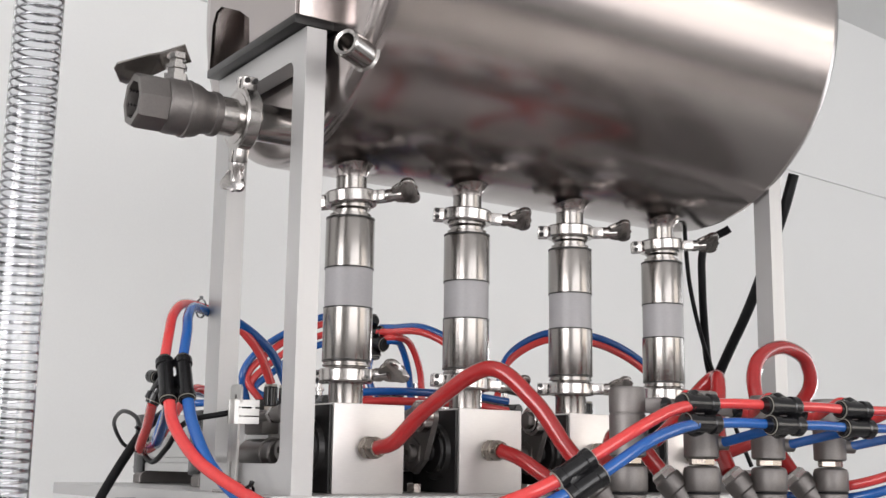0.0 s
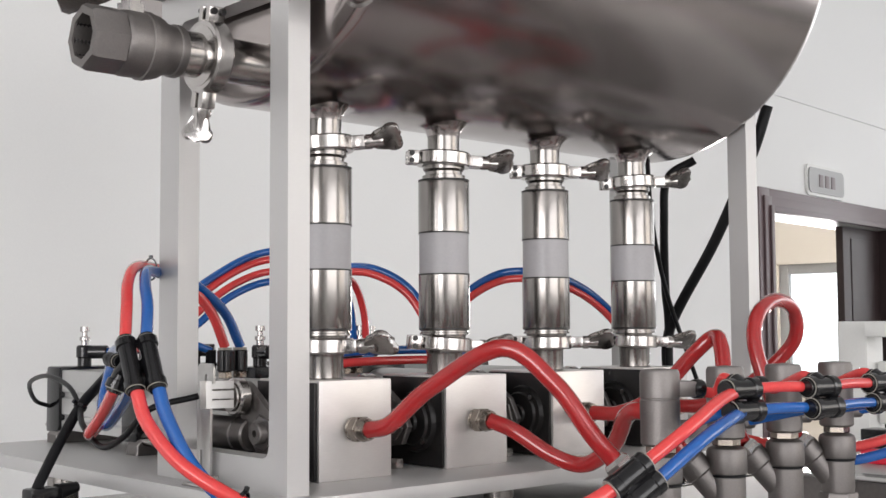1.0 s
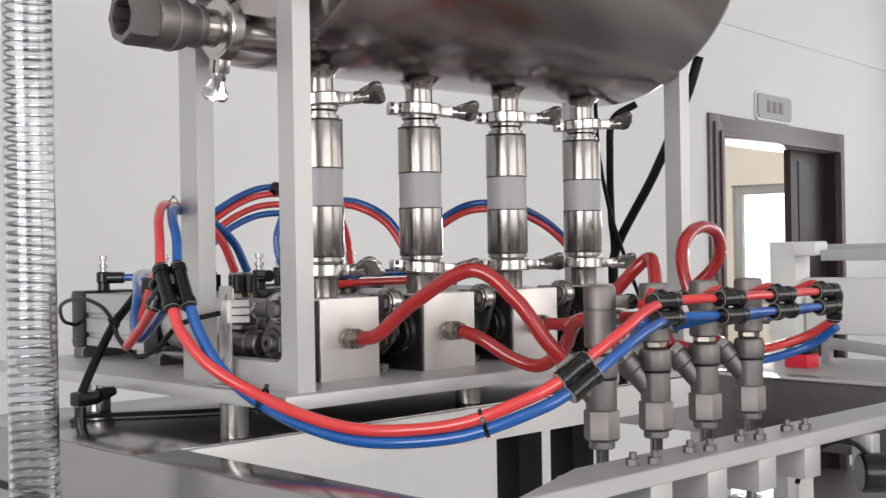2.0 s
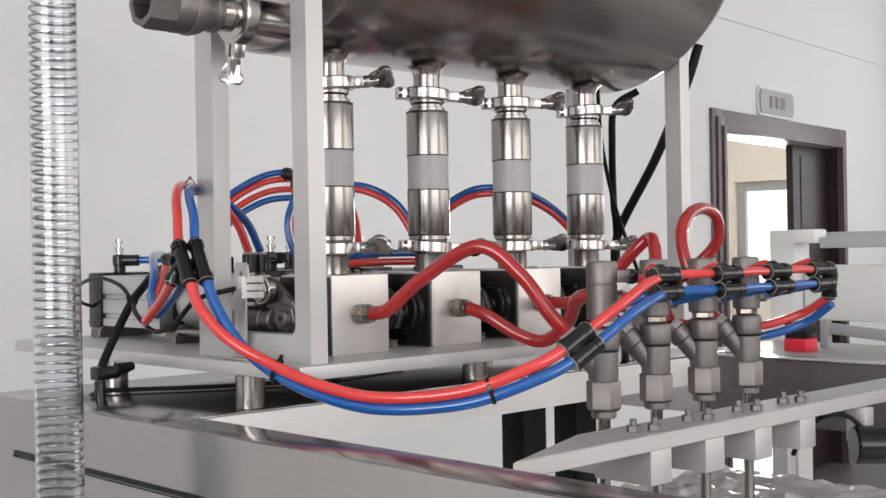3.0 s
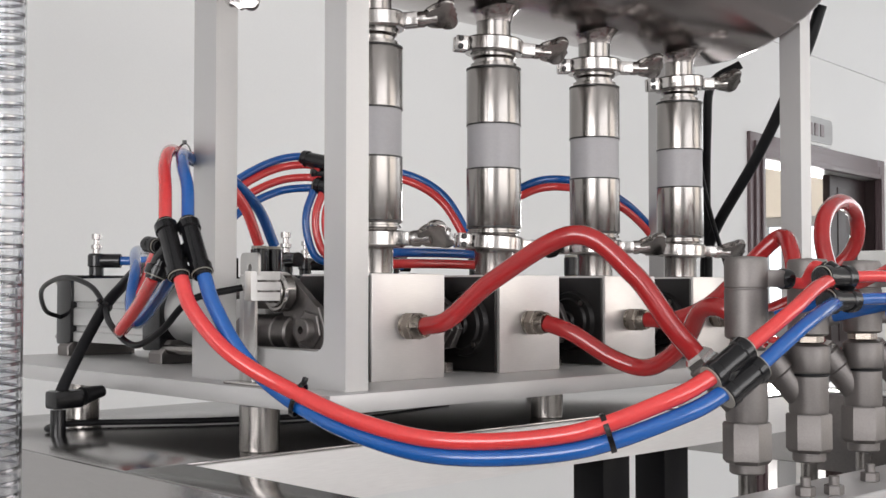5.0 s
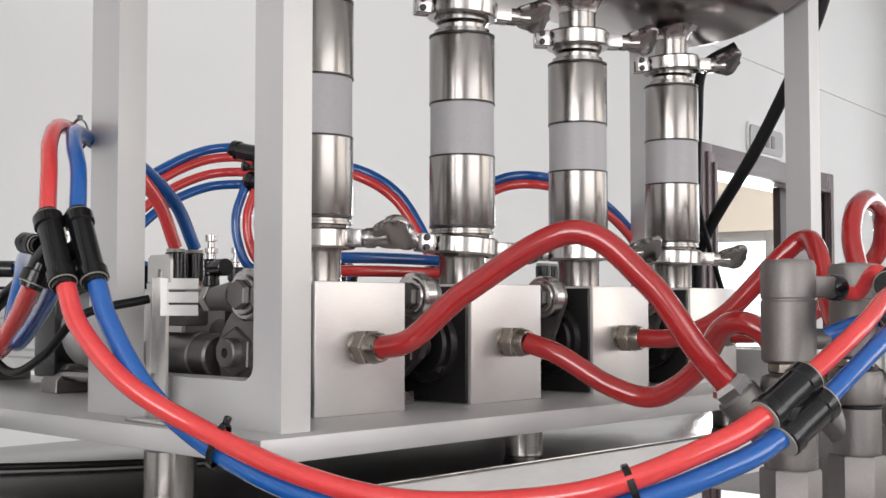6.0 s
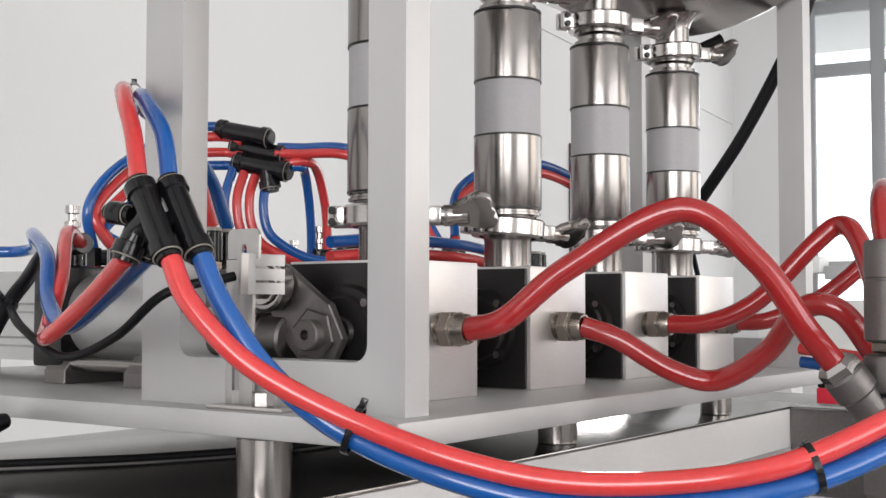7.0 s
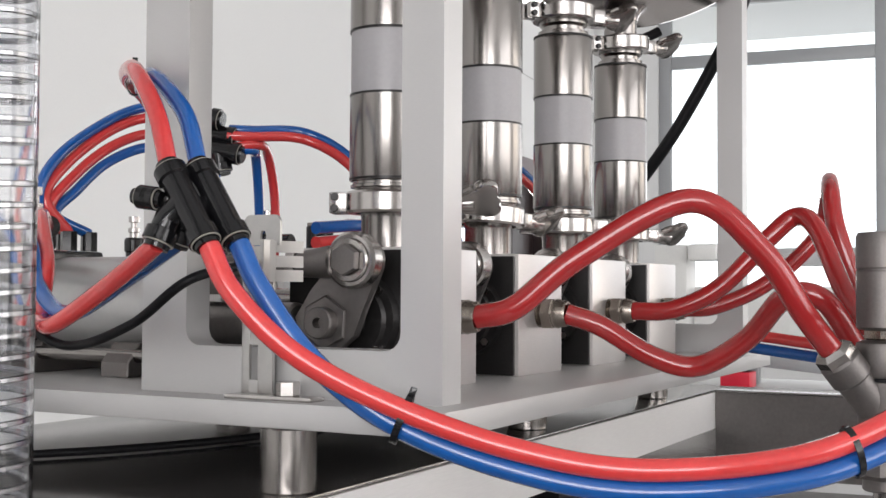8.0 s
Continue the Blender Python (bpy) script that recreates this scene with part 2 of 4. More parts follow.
# window wall at the east end
slab("wall_east_a", (7.2, -5.2, 0.0), (7.4, WV + 0.2, 1.22), M_WALL, "white painted wall below the windows")
slab("wall_east_b", (7.2, -5.2, 3.28), (7.4, WV + 0.2, CEILING), M_WALL, "white painted wall above the windows")
slab("wall_east_c", (7.2, 1.20, 1.22), (7.4, WV + 0.2, 3.28), M_WALL, "white painted wall beside the windows")
slab("wall_east_d", (7.2, -5.2, 1.22), (7.4, -4.1, 3.28), M_WALL, "white painted wall beside the windows")
# window wall behind the camera
slab("wall_south_a", (-5.0, -5.2, 0.0), (7.2, -5.0, 0.9), M_WALL, "white painted wall below the long window")
slab("wall_south_b", (-5.0, -5.2, 3.1), (7.2, -5.0, CEILING), M_WALL, "white painted wall above the long window")
slab("wall_south_c", (-5.0, -5.2, 0.9), (-3.0, -5.0, 3.1), M_WALL, "white painted wall beside the long window")
slab("wall_south_d", (0.9, -5.2, 0.9), (1.9, -5.0, 3.1), M_WALL, "white painted wall between two windows")
slab("wall_south_e", (7.1, -5.2, 0.9), (7.2, -5.0, 3.1), M_WALL, "white painted wall beside the window")


def window(name, u0, u1, z0, z1, bars, transoms, m, label):
    """A glazed frame in the local x-z plane."""
    win = thing(name, m, label, "window", "", "structure")
    w, d = 0.085, 0.06
    uprights = [u0] + bars + [u1 - w]
    for u in uprights:
        part("window_frame", box((u, -d / 2, z0), (u + w, d / 2, z1), 0.006), M_FRAME, win)
    levels = [z0, z1 - w] + transoms
    for a, b in zip(uprights, uprights[1:]):
        for z in levels:
            part("window_frame", box((a + w, -d / 2 + 0.003, z), (b, d / 2 - 0.003, z + w), 0.006), M_FRAME, win)
        rows = sorted(levels)
        for za, zb in zip(rows, rows[1:]):
            pane = part("pane", box((a + w - 0.01, -0.004, za + w - 0.01), (b + 0.01, 0.004, zb + 0.01)), M_PANE, win)
            pane.visible_shadow = False
    part("window_sill", box((u0 - 0.05, -0.14, z0 - 0.04), (u1 + 0.05, 0.05, z0 - 0.003), 0.006), M_WHITEPAINT, win)
    return win


window("window_1", -4.1, 1.20, 1.22, 3.28, [-3.15, -2.2, -1.25, -0.27, 0.68], [2.78], RM @ pose(7.27, 0, 0, 0, 0, 90) , "grey aluminium window band, glaring with daylight")
window("window_2", -0.9, 3.0, 0.9, 3.1, [0.4, 1.7], [2.3], RM @ pose(0, -5.08, 0, 0, 0, 180), "long grey aluminium window in the side wall")
window("window_5", -7.1, -1.9, 0.9, 3.1, [-5.8, -4.5, -3.2], [2.3], RM @ pose(0, -5.08, 0, 0, 0, 180), "wide grey aluminium window in the side wall")
# out of view; added to house the west fill lamp
window("window_4_added", -3.7, -0.1, 1.0, 3.0, [-2.5, -1.3], [2.3], RM @ pose(-5.07, 0, 0, 0, 0, 90), "unseen grey aluminium window added in the end wall for fill light")

# room beyond the doorway
slab("wall_far_room_a", (3.2, 5.0, 0.0), (8.8, 5.2, CEILING), M_BEIGE, "cream painted wall of the next room")
slab("wall_far_room_b", (3.0, WV + 0.2, 0.0), (3.2, 5.2, CEILING), M_BEIGE, "cream painted side wall of the next room")
slab("wall_far_room_c", (8.8, WV + 0.2, 0.0), (9.0, 5.2, 0.85), M_BEIGE, "cream painted wall below the next room's window")
slab("wall_far_room_d", (8.8, WV + 0.2, 1.9), (9.0, 5.2, CEILING), M_BEIGE, "cream painted wall above the next room's window")
slab("wall_far_room_e", (8.8, WV + 0.2, 0.85), (9.0, 2.35, 1.9), M_BEIGE, "cream painted wall beside the next room's window")
slab("wall_far_room_f", (8.8, 3.70, 0.85), (9.0, 5.2, 1.9), M_BEIGE, "cream painted wall beside the next room's window")
slab("wall_far_room_g", (7.2, WV + 0.2, 0.0), (9.0, WV + 0.4, CEILING), M_BEIGE, "cream painted near wall of the next room")
window("window_3", 2.35, 3.70, 0.85, 1.9, [3.05], [], RM @ pose(8.87, 0, 0, 0, 0, 90), "white-glaring window of the next room")


def glow(name, strength):
    mat = bpy.data.materials.new(name)
    mat.use_nodes = True
    b = mat.node_tree.nodes["Principled BSDF"]
    b.inputs["Base Color"].default_value = (0.8, 0.82, 0.85, 1)
    b.inputs["Emission Color"].default_value = (0.95, 0.98, 1.0, 1)
    b.inputs["Emission Strength"].default_value = strength
    return mat


# hazy bright distance outside the windows
slab("backdrop", (11.0, -9.0, -2.0), (11.1, 8.0, 8.0), glow("bright_haze", 1.6), "bright white haze outside the windows", "backdrop")

# doorway with a stepped timber surround and one leaf shut
door = thing("door_1", RM, "dark brown wooden double doorway with one leaf shut", "door", "", "structure")
for k, (wide, proud) in enumerate(((0.115, 0.018), (0.075, 0.030), (0.03, 0.042))):
    y0, y1 = WV - proud, WV - (0.0, 0.019, 0.031)[k] + (0.0005 if k else 0.0)
    part("door_frame", box((DOOR_L - wide + 0.03, y0, 0), (DOOR_L + 0.03, y1, DOOR_TOP + wide - 0.03), 0.004), M_TRIM, door)
    part("door_frame", box((DOOR_R - 0.03, y0, 0), (DOOR_R + wide - 0.03, y1, DOOR_TOP + wide - 0.03), 0.004), M_TRIM, door)
    part("door_frame", box((DOOR_L + 0.031, y0 + 0.001, DOOR_TOP - 0.03), (DOOR_R - 0.031, y1, DOOR_TOP + wide - 0.031), 0.004), M_TRIM, door)
for u in (DOOR_L, DOOR_R - 0.03):
    part("door_jamb", box((u, WV + 0.002, 0), (u + 0.03, WV + 0.2, DOOR_TOP - 0.03)), M_WOOD, door)
part("door_jamb", box((DOOR_L + 0.031, WV + 0.002, DOOR_TOP - 0.03), (DOOR_R - 0.031, WV + 0.2, DOOR_TOP - 0.001)), M_WHITEPAINT, door)
swing = pose(DOOR_R - 0.032, WV + 0.10, 0, 0, 0, 180)
leaf = part("door_leaf", box((0.0, 0.0, 0.01), (0.51, 0.042, DOOR_TOP - 0.032), 0.004, swing), M_WOOD, door, "dark brown wooden door leaf")
for z0, z1 in ((0.15, 0.85), (1.0, 1.85)):
    part("door_panel", box((0.10, -0.006, z0), (0.41, 0.002, z1), 0.004, swing), M_WOOD, leaf)
    part("door_panel", box((0.10, 0.040, z0), (0.41, 0.048, z1), 0.004, swing), M_WOOD, leaf)

# sign plate above the doorway, its characters as plain bars
sign = thing("door_sign", RM @ pose(5.11, WV, 2.115), "grey rounded sign plate with three dark characters", "sign")
edge = outline(arc(0.20, 0.05, 0.03, 0, 90, 5) + arc(-0.20, 0.05, 0.03, 90, 180, 5) + arc(-0.20, -0.05, 0.03, 180, 270, 5) + arc(0.20, -0.05, 0.03, 270, 360, 5), 0.012, pose(0, -0.001, 0, 90, 0, 0), 0.003)
part("rim", edge, M_WHITEPAINT, sign)
face_plate = outline(arc(0.19, 0.04, 0.025, 0, 90, 5) + arc(-0.19, 0.04, 0.025, 90, 180, 5) + arc(-0.19, -0.04, 0.025, 180, 270, 5) + arc(0.19, -0.04, 0.025, 270, 360, 5), 0.006, pose(0, -0.0135, 0, 90, 0, 0), 0.002)
part("plate", face_plate, M_SWITCH, sign)
for x in (-0.075, 0.0, 0.075):
    part("bar", box((x - 0.024, -0.0225, -0.032), (x + 0.024, -0.0196, 0.032), 0.001), M_TRIM, sign)

# ---- the filling machine ----
PITCH = 0.18
TOP = 1.14          # cabinet top
PLATE = 1.20        # top of the pump plate
BACK_Y = -0.035     # rear edge of the recess
XL, XR = -0.300, 0.90

cabinet = thing("machine_cabinet", (0, 0, 0), "brushed stainless steel machine cabinet with a recessed filling bay", "machine")
part("top_sheet", box((XL, BACK_Y, TOP - 0.003), (XR, 0.435, TOP), 0.001), M_SHEET, cabinet)
part("top_sheet", box((XL, -0.80, TOP - 0.003), (-0.240, BACK_Y - 0.0005, TOP), 0.001), M_SHEET, cabinet)
part("top_sheet", box((0.826, -0.80, TOP - 0.003), (XR, BACK_Y - 0.0005, TOP), 0.001), M_SHEET, cabinet)
side = box((XL - 0.004, -0.80, 0.10), (XL + 0.002, 0.437, TOP - 0.0005), 0.0015)
side_panel = part("side_panel", side, M_SHEET, cabinet)
part("side_panel", box((XR - 0.002, -0.80, TOP - 0.12), (XR + 0.004, 0.437, TOP - 0.0005), 0.0015), M_SHEET, cabinet)
part("back_panel", box((XL + 0.003, 0.433, TOP - 0.06), (XR - 0.003, 0.437, TOP - 0.004)), M_SHEET, cabinet)
# rear skirt: cabinet steel, painted pale for the daylight it catches
part("bay_skirt", box((-0.243, BACK_Y, TOP - 0.053), (0.829, BACK_Y + 0.003, TOP - 0.0035)), M_SKIRT_LIT, cabinet)
part("bay_skirt", box((-0.243, -0.80, TOP - 0.125), (-0.240, BACK_Y - 0.001, TOP - 0.0035)), M_SHEET, cabinet)
# same sheet steel as the cabinet, coloured darker for the dim bay it mirrors
part("bay_skirt", box((0.826, -0.80, TOP - 0.115), (0.829, BACK_Y - 0.001, TOP - 0.0035)), M_BRONZE_AND_SHADE, cabinet, "steel wall of the filling bay, its dark reflection put into the colour")
part("base_tray", box((XL + 0.003, -0.79, 0.40), (XR - 0.003, 0.43, 0.41)), M_WHITEPAINT, cabinet, "pale tray inside the cabinet")
cab_door = part("door", box((XL - 0.010, -0.60, 0.30), (XL - 0.0045, 0.33, 1.062), 0.002), M_SHEET, cabinet, "flush stainless access door")
part("door_gasket", box((XL - 0.0060, -0.604, 1.0635), (XL - 0.0042, 0.334, 1.0695)), M_RUBBER, cab_door)
part("door_gasket", box((XL - 0.0060, 0.3315, 0.30), (XL - 0.0042, 0.3375, 1.063)), M_RUBBER, cab_door)
for x in (0.40, 0.53):
    part("leg", box((x, 0.02, 0.4105), (x + 0.055, 0.07, TOP - 0.004), 0.003), M_RUBBER, cabinet, "black inner column")
for x in (XL + 0.05, XR - 0.05):
    for y in (-0.74, 0.38):
        part("foot", lathe([(0, 0), (0.03, 0), (0.03, 0.012), (0.012, 0.02), (0.012, 0.10), (0, 0.10)], Matrix.Translation((x, y, 0)), 18), M_DARK, cabinet)

# pump plate on turned standoffs
plate = solid("pump_plate", box((-0.163, -0.137, PLATE - 0.017), (0.708, 0.645, PLATE), 0.0015), M_ALU, "thick satin aluminium pump plate on steel standoffs", "plate")
post = thing("standoff", (-0.146, -0.010, TOP), "turned steel standoff between cabinet and pump plate", "standoff", "standoffs under the pump plate")
part("pillar", lathe([(0, 0), (0.018, 0), (0.019, 0.001), (0.019, 0.042), (0.018, 0.043), (0, 0.043)], None, 32), M_POLISHED, post)
for x, y in ((0.27, 0.0), (0.66, 0.0), (-0.135, 0.36), (0.27, 0.36), (0.66, 0.36)):
    copy_thing(post, Matrix.Translation((x, y, TOP)))


def end_frame(x):
    """A milled rectangular end frame that carries the tank."""
    y0, y1, z1 = -0.117, 0.133, 0.533
    iy0, iy1, iz0, iz1, r = -0.086, 0.092, 0.034, 0.500, 0.012
    fr = thing("end_frame", (x, 0, PLATE), "milled satin aluminium end frame standing on the pump plate", "frame", "end frames of the pump plate")
    bm = bmesh.new()
    outer = [(y0, 0), (y1, 0), (y1, z1), (y0, z1)]
    inner = arc(iy0 + r, iz0 + r, r, 180, 270, 5) + arc(iy1 - r, iz0 + r, r, 270, 360, 5) + arc(iy1 - r, iz1 - r, r, 0, 90, 5) + arc(iy0 + r, iz1 - r, r, 90, 180, 5)
    n = 6
    t = 0.026
    rings = []
    for xx in (0.0, t):
        ov = [bm.verts.new((xx, a, b)) for a, b in outer]
        iv = [bm.verts.new((xx, a, b)) for a, b in inner]
        rings.append((ov, iv))
    for (ov, iv), flip in zip(rings, (True, False)):
        corners = [iv[k * n:(k + 1) * n] for k in range(4)]
        for k in range(4):
            j = (k + 1) % 4
            fan = [ov[k]] + corners[k][::-1]
            quad = [ov[k], ov[j], corners[j][0], corners[k][-1]]
            for face in (fan, quad):
                bm.faces.new(face[::-1] if flip else face)
    for idx, loop in ((0, 4), (1, 4 * n)):
        a, b = rings[0][idx], rings[1][idx]
        for k in range(loop):
            j = (k + 1) % loop
            bm.faces.new((a[k], a[j], b[j], b[k]))
    bmesh.ops.recalc_face_normals(bm, faces=bm.faces)
    part("frame", bm, M_ALU, fr)
    return fr


end_frame(-0.130)
end_frame(0.650)

# product tank
TR, TZ, TY = 0.283, 1.889, 0.020
TX0, TX1 = -0.092, 0.655
tank = thing("product_tank", (0, 0, TZ), "horizontal brushed stainless steel product tank on end frames", "tank")
turn = pose(TX0, TY, 0, 0, 90, 0)
L = TX1 - TX0
NECK, FLARE, PULL = 0.019, 0.040, 0.0045


def tank_shell():
    """The cylinder, drawn out round each outlet into a smooth pulled neck."""
    bm = bmesh.new()
    steps = int((L - 0.044) / 0.0030)
    angles, a = [], 0.0
    while a < 360.0:
        angles.append(a)
        a += 0.6 if a < 19.0 or a > 340.4 else 3.0
    rings = []
    for i in range(steps + 1):
        x = TX0 + 0.022 + (L - 0.044) * i / steps
        ring = []
        for a in angles:
            y, z = TY + TR * math.sin(radians(a)), -TR * math.cos(radians(a))
            if z < -0.2:
                near = min(math.hypot(x - PITCH * k, y) for k in range(4))
                u = max(0.0, min(1.0, (FLARE - near) / (FLARE - NECK)))
                z -= PULL * u ** 2.4
            ring.append(bm.verts.new((x, y, z)))
        rings.append(ring)
    n = len(angles)
    for one, two in zip(rings, rings[1:]):
        for k in range(n):
            bm.faces.new((one[k], one[(k + 1) % n], two[(k + 1) % n], two[k]))
    return bm


part("shell", tank_shell(), M_TANK, tank)
for z0, s in ((0.0, 1), (L, -1)):
    part("end_cap", lathe([(TR, z0 + 0.022 * s), (TR - 0.0012, z0 + 0.015 * s), (TR - 0.0050, z0 + 0.008 * s), (TR - 0.012, z0 + 0.003 * s), (TR - 0.022, z0), (TR * 0.5, z0 - 0.006 * s), (0, z0 - 0.008 * s)], turn, 120), M_TANK, tank)
for k in range(4):
    out = Matrix.Translation((PITCH * k, 0, 0))
    part("neck", lathe([(0.0310, -TR + 0.0035), (0.0262, -TR - 0.0005), (0.0228, -TR - 0.0045), (0.0208, -TR - 0.0090), (0.0201, -TR - 0.0125), (0.0196, -TR - 0.0128)], out, 40), M_TANK, tank)
    part("outlet", lathe([(0.0194, -TR - 0.0120), (0.0193, -TR - 0.032), (0.0252, -TR - 0.034), (0.0252, -TR - 0.038)], out, 36), M_POLISHED, tank)
# saddle bracket on the end frame, cut away at the rear
SB = PLATE + 0.5345 - TZ
SF = SB + 0.011
saddle = outline([(-0.117, SF), (0.008, SF), (0.010, SF + 0.034), (0.040, SF + 0.052), (0.100, SF + 0.078), (0.118, SF + 0.076), (0.128, SF + 0.060), (0.130, SF), (0.138, SF), (0.138, SF + 0.16), (-0.117, SF + 0.16)], 0.005, pose(-0.146, 0, 0, 90, 0, 90), 0.0008)
part("saddle", saddle, M_TANK, tank)
part("saddle_side", box((-0.1405, -0.117, SF), (-0.080, -0.112, SF + 0.12), 0.0008), M_TANK, tank)
part("saddle_side", box((-0.1405, 0.133, SF), (-0.096, 0.138, SF + 0.12), 0.0008), M_TANK, tank)
part("saddle_foot", box((-0.146, -0.117, SB), (-0.093, 0.138, SF - 0.0005), 0.0008), M_DARK, tank)
part("saddle", box((0.652, -0.11, SB), (0.674, 0.128, SB + 0.05), 0.001), M_TANK, tank)
part("bolt", hexnut((-0.146, -0.040, SF + 0.060), (-0.154, -0.040, SF + 0.060), 0.011), M_DARK, tank)
part("drain_boss", lathe([(0.0, 0.002), (0.0105, 0.002), (0.011, 0.040), (0.0150, 0.041), (0.0165, 0.039), (0.0165, 0.002), (0.020, 0.0), (0.0, 0.0)], aim((-0.082, -0.170, -0.197), (-0.122, -0.190, -0.193)), 28), M_CLAMP, tank)

# side outlet with a clamped ball valve
OY, OZ = -0.020, 1.638
spout = thing("side_outlet", (0, OY, OZ), "steel side outlet pipe welded to the tank end", "pipe")
part("pipe", lathe([(0.023, 0), (0.023, 0.068), (0.031, 0.072), (0.031, 0.076)], aim((-0.088, 0, 0), (-0.2, 0, 0)), 32), M_CLAMP, spout)


def pipe_clamp(at, size=1.0, wing_size=1.05):
    """A sanitary pipe clamp about local z, its wing nut out along local x."""
    cl = thing("pipe_clamp", at, "bright steel sanitary pipe clamp with a wing nut", "clamp", "pipe clamps on the pumps")
    s = size
    ring = lathe([(0.0262 * s, -0.006 * s), (0.0262 * s, -0.0085 * s), (0.0320 * s, -0.0085 * s), (0.0338 * s, -0.0065 * s), (0.0338 * s, 0.0065 * s), (0.0320 * s, 0.0085 * s), (0.0262 * s, 0.0085 * s), (0.0262 * s, 0.006 * s)], None, 40)
    part("ring", ring, M_CLAMP, cl)
    for y in (-0.0062, 0.0062):
        part("ear", box((0.030 * s, (y - 0.0042) * s, -0.0072 * s), (0.047 * s, (y + 0.0042) * s, 0.0072 * s), 0.002 * s), M_CLAMP, cl)
    lug = box((-0.046 * s, -0.0095 * s, -0.0085 * s), (-0.031 * s, -0.0025 * s, 0.0085 * s), 0.002 * s)
    box((-0.046 * s, 0.0025 * s, -0.0085 * s), (-0.031 * s, 0.0095 * s, 0.0085 * s), 0.002 * s, None, lug)
    part("hinge", lug, M_CLAMP, cl)
    for z in (-0.0045, 0.0045):
        part("hinge_pin", rod((-0.041 * s, -0.0125 * s, z * s), (-0.041 * s, 0.0125 * s, z * s), 0.0032 * s, 12, 0.0006), M_DARK, cl)
    part("bolt", rod((0.032 * s, 0, 0), (0.066 * s, 0, 0.001 * s), 0.0036 * s, 14), M_CLAMP, cl)
    nut = part("wing_nut", lathe([(0, 0), (0.0085, 0), (0.0085, 0.006), (0.0065, 0.010), (0.0065, 0.020), (0, 0.021)], aim((0.047 * s, 0, 0), (0.1, 0, 0)) @ Matrix.Scale(s, 4), 18), M_CLAMP, cl)
    ear = [(0.0, 0.0052), (0.008, 0.0062), (0.016, 0.0098)] + arc(0.0250, 0.0102, 0.0088, 140, -10, 8) + [(0.0325, 0.0040), (0.0315, 0.0)]
    wing = outline(ear + [(x, -y) for x, y in ear[-2::-1]], 0.0084, pose(0, 0, -0.0042))
    bmesh.ops.bevel(wing, geom=[e for f in wing.faces if len(f.verts) > 6 for e in f.edges], offset=0.0030, segments=3, affect="EDGES", profile=0.5)
    for v in wing.verts:
        v.co.z += 7.0 * v.co.y * abs(v.co.y)
    wing.transform(Matrix.Translation((0.050 * s, 0, 0)) @ pose(0, 0, 0, -40, -8, 0) @ Matrix.Scale(s * wing_size * 1.05, 4))
    part("wing", wing, M_CLAMP, nut)
    return cl


first_clamp = pipe_clamp(pose(0, 0, PLATE + 0.3655, 0, -4, -46))
for k, yaw, tip in ((1, -30, 3), (2, -36, 0), (3, -32, -3)):
    copy_thing(first_clamp, pose(PITCH * k, 0, PLATE + 0.3655, 0, tip, yaw))
for k, yaw, tip in ((0, -68, 0), (1, -22, 4), (2, -46, 0), (3, -40, 2)):
    copy_thing(first_clamp, pose(PITCH * k, 0, PLATE + 0.142, 0, tip, yaw))
out_clamp = pipe_clamp(Matrix.LocRotScale((-0.162, OY, OZ), Matrix(((0, 0, -1), (0.18, -0.984, 0), (-0.984, -0.18, 0))).to_quaternion(), None), 1.12, 0.78)
tagged(out_clamp, "large steel pipe clamp on the side outlet, wing nut hanging down")

bv = thing("ball_valve", (-0.168, OY, OZ), "cast stainless ball valve with a lever, open threaded mouth", "valve")
along = aim((0, 0, 0), (-1, 0, 0))
part("ferrule", lathe([(0.024, 0.0), (0.031, 0.0), (0.031, 0.004), (0.023, 0.007), (0.023, 0.030), (0.0245, 0.031)], along, 32), M_CLAMP, bv)
part("body", lathe([(0.0, 0.028), (0.0255, 0.028), (0.0265, 0.030), (0.0265, 0.036), (0.0250, 0.037), (0.0260, 0.046), (0.0300, 0.052), (0.0320, 0.058), (0.0325, 0.088), (0.0310, 0.094), (0.0300, 0.095), (0.0, 0.095)], along, 40), M_CAST, bv)
part("rib", lathe([(0.0320, 0.064), (0.0338, 0.065), (0.0338, 0.070), (0.0320, 0.071)], along, 40), M_CAST, bv)
part("mouth", lathe([(0.0280, 0.094), (0.0325, 0.096), (0.0325, 0.126), (0.0300, 0.130), (0.0225, 0.130), (0.0215, 0.126), (0.0215, 0.098), (0.0, 0.097)], along, 8), M_CAST, bv, "octagonal threaded mouth")
part("thread", lathe([(0.0208 + 0.0007 * (i % 2), 0.128 - 0.002 * i) for i in range(15)], along, 28), M_DARK, bv)
part("stem", lathe([(0.0145, 0.028), (0.0145, 0.038), (0.0105, 0.039), (0.0105, 0.044), (0.0130, 0.045), (0.0130, 0.050), (0.0085, 0.051), (0.0085, 0.056), (0.0120, 0.057), (0.0120, 0.064), (0.0075, 0.065), (0.0075, 0.070), (0, 0.071)], Matrix.Translation((-0.080, 0, 0)), 6), M_CLAMP, bv)
lever = outline([(0.014, -0.013), (0.014, 0.013), (-0.016, 0.011), (-0.030, 0.014), (-0.066, 0.016), (-0.072, 0.010), (-0.072, -0.010), (-0.066, -0.016), (-0.030, -0.014), (-0.016, -0.011)], 0.0032, pose(-0.080, 0, 0.0600, 0, 0, -30) @ pose(0, 0, 0, 0, -20, 0) @ pose(0, 0, 0, -34, 0, 0), 0.0008)
part("lever", lever, M_CLAMP, bv, "wide flat steel valve lever")

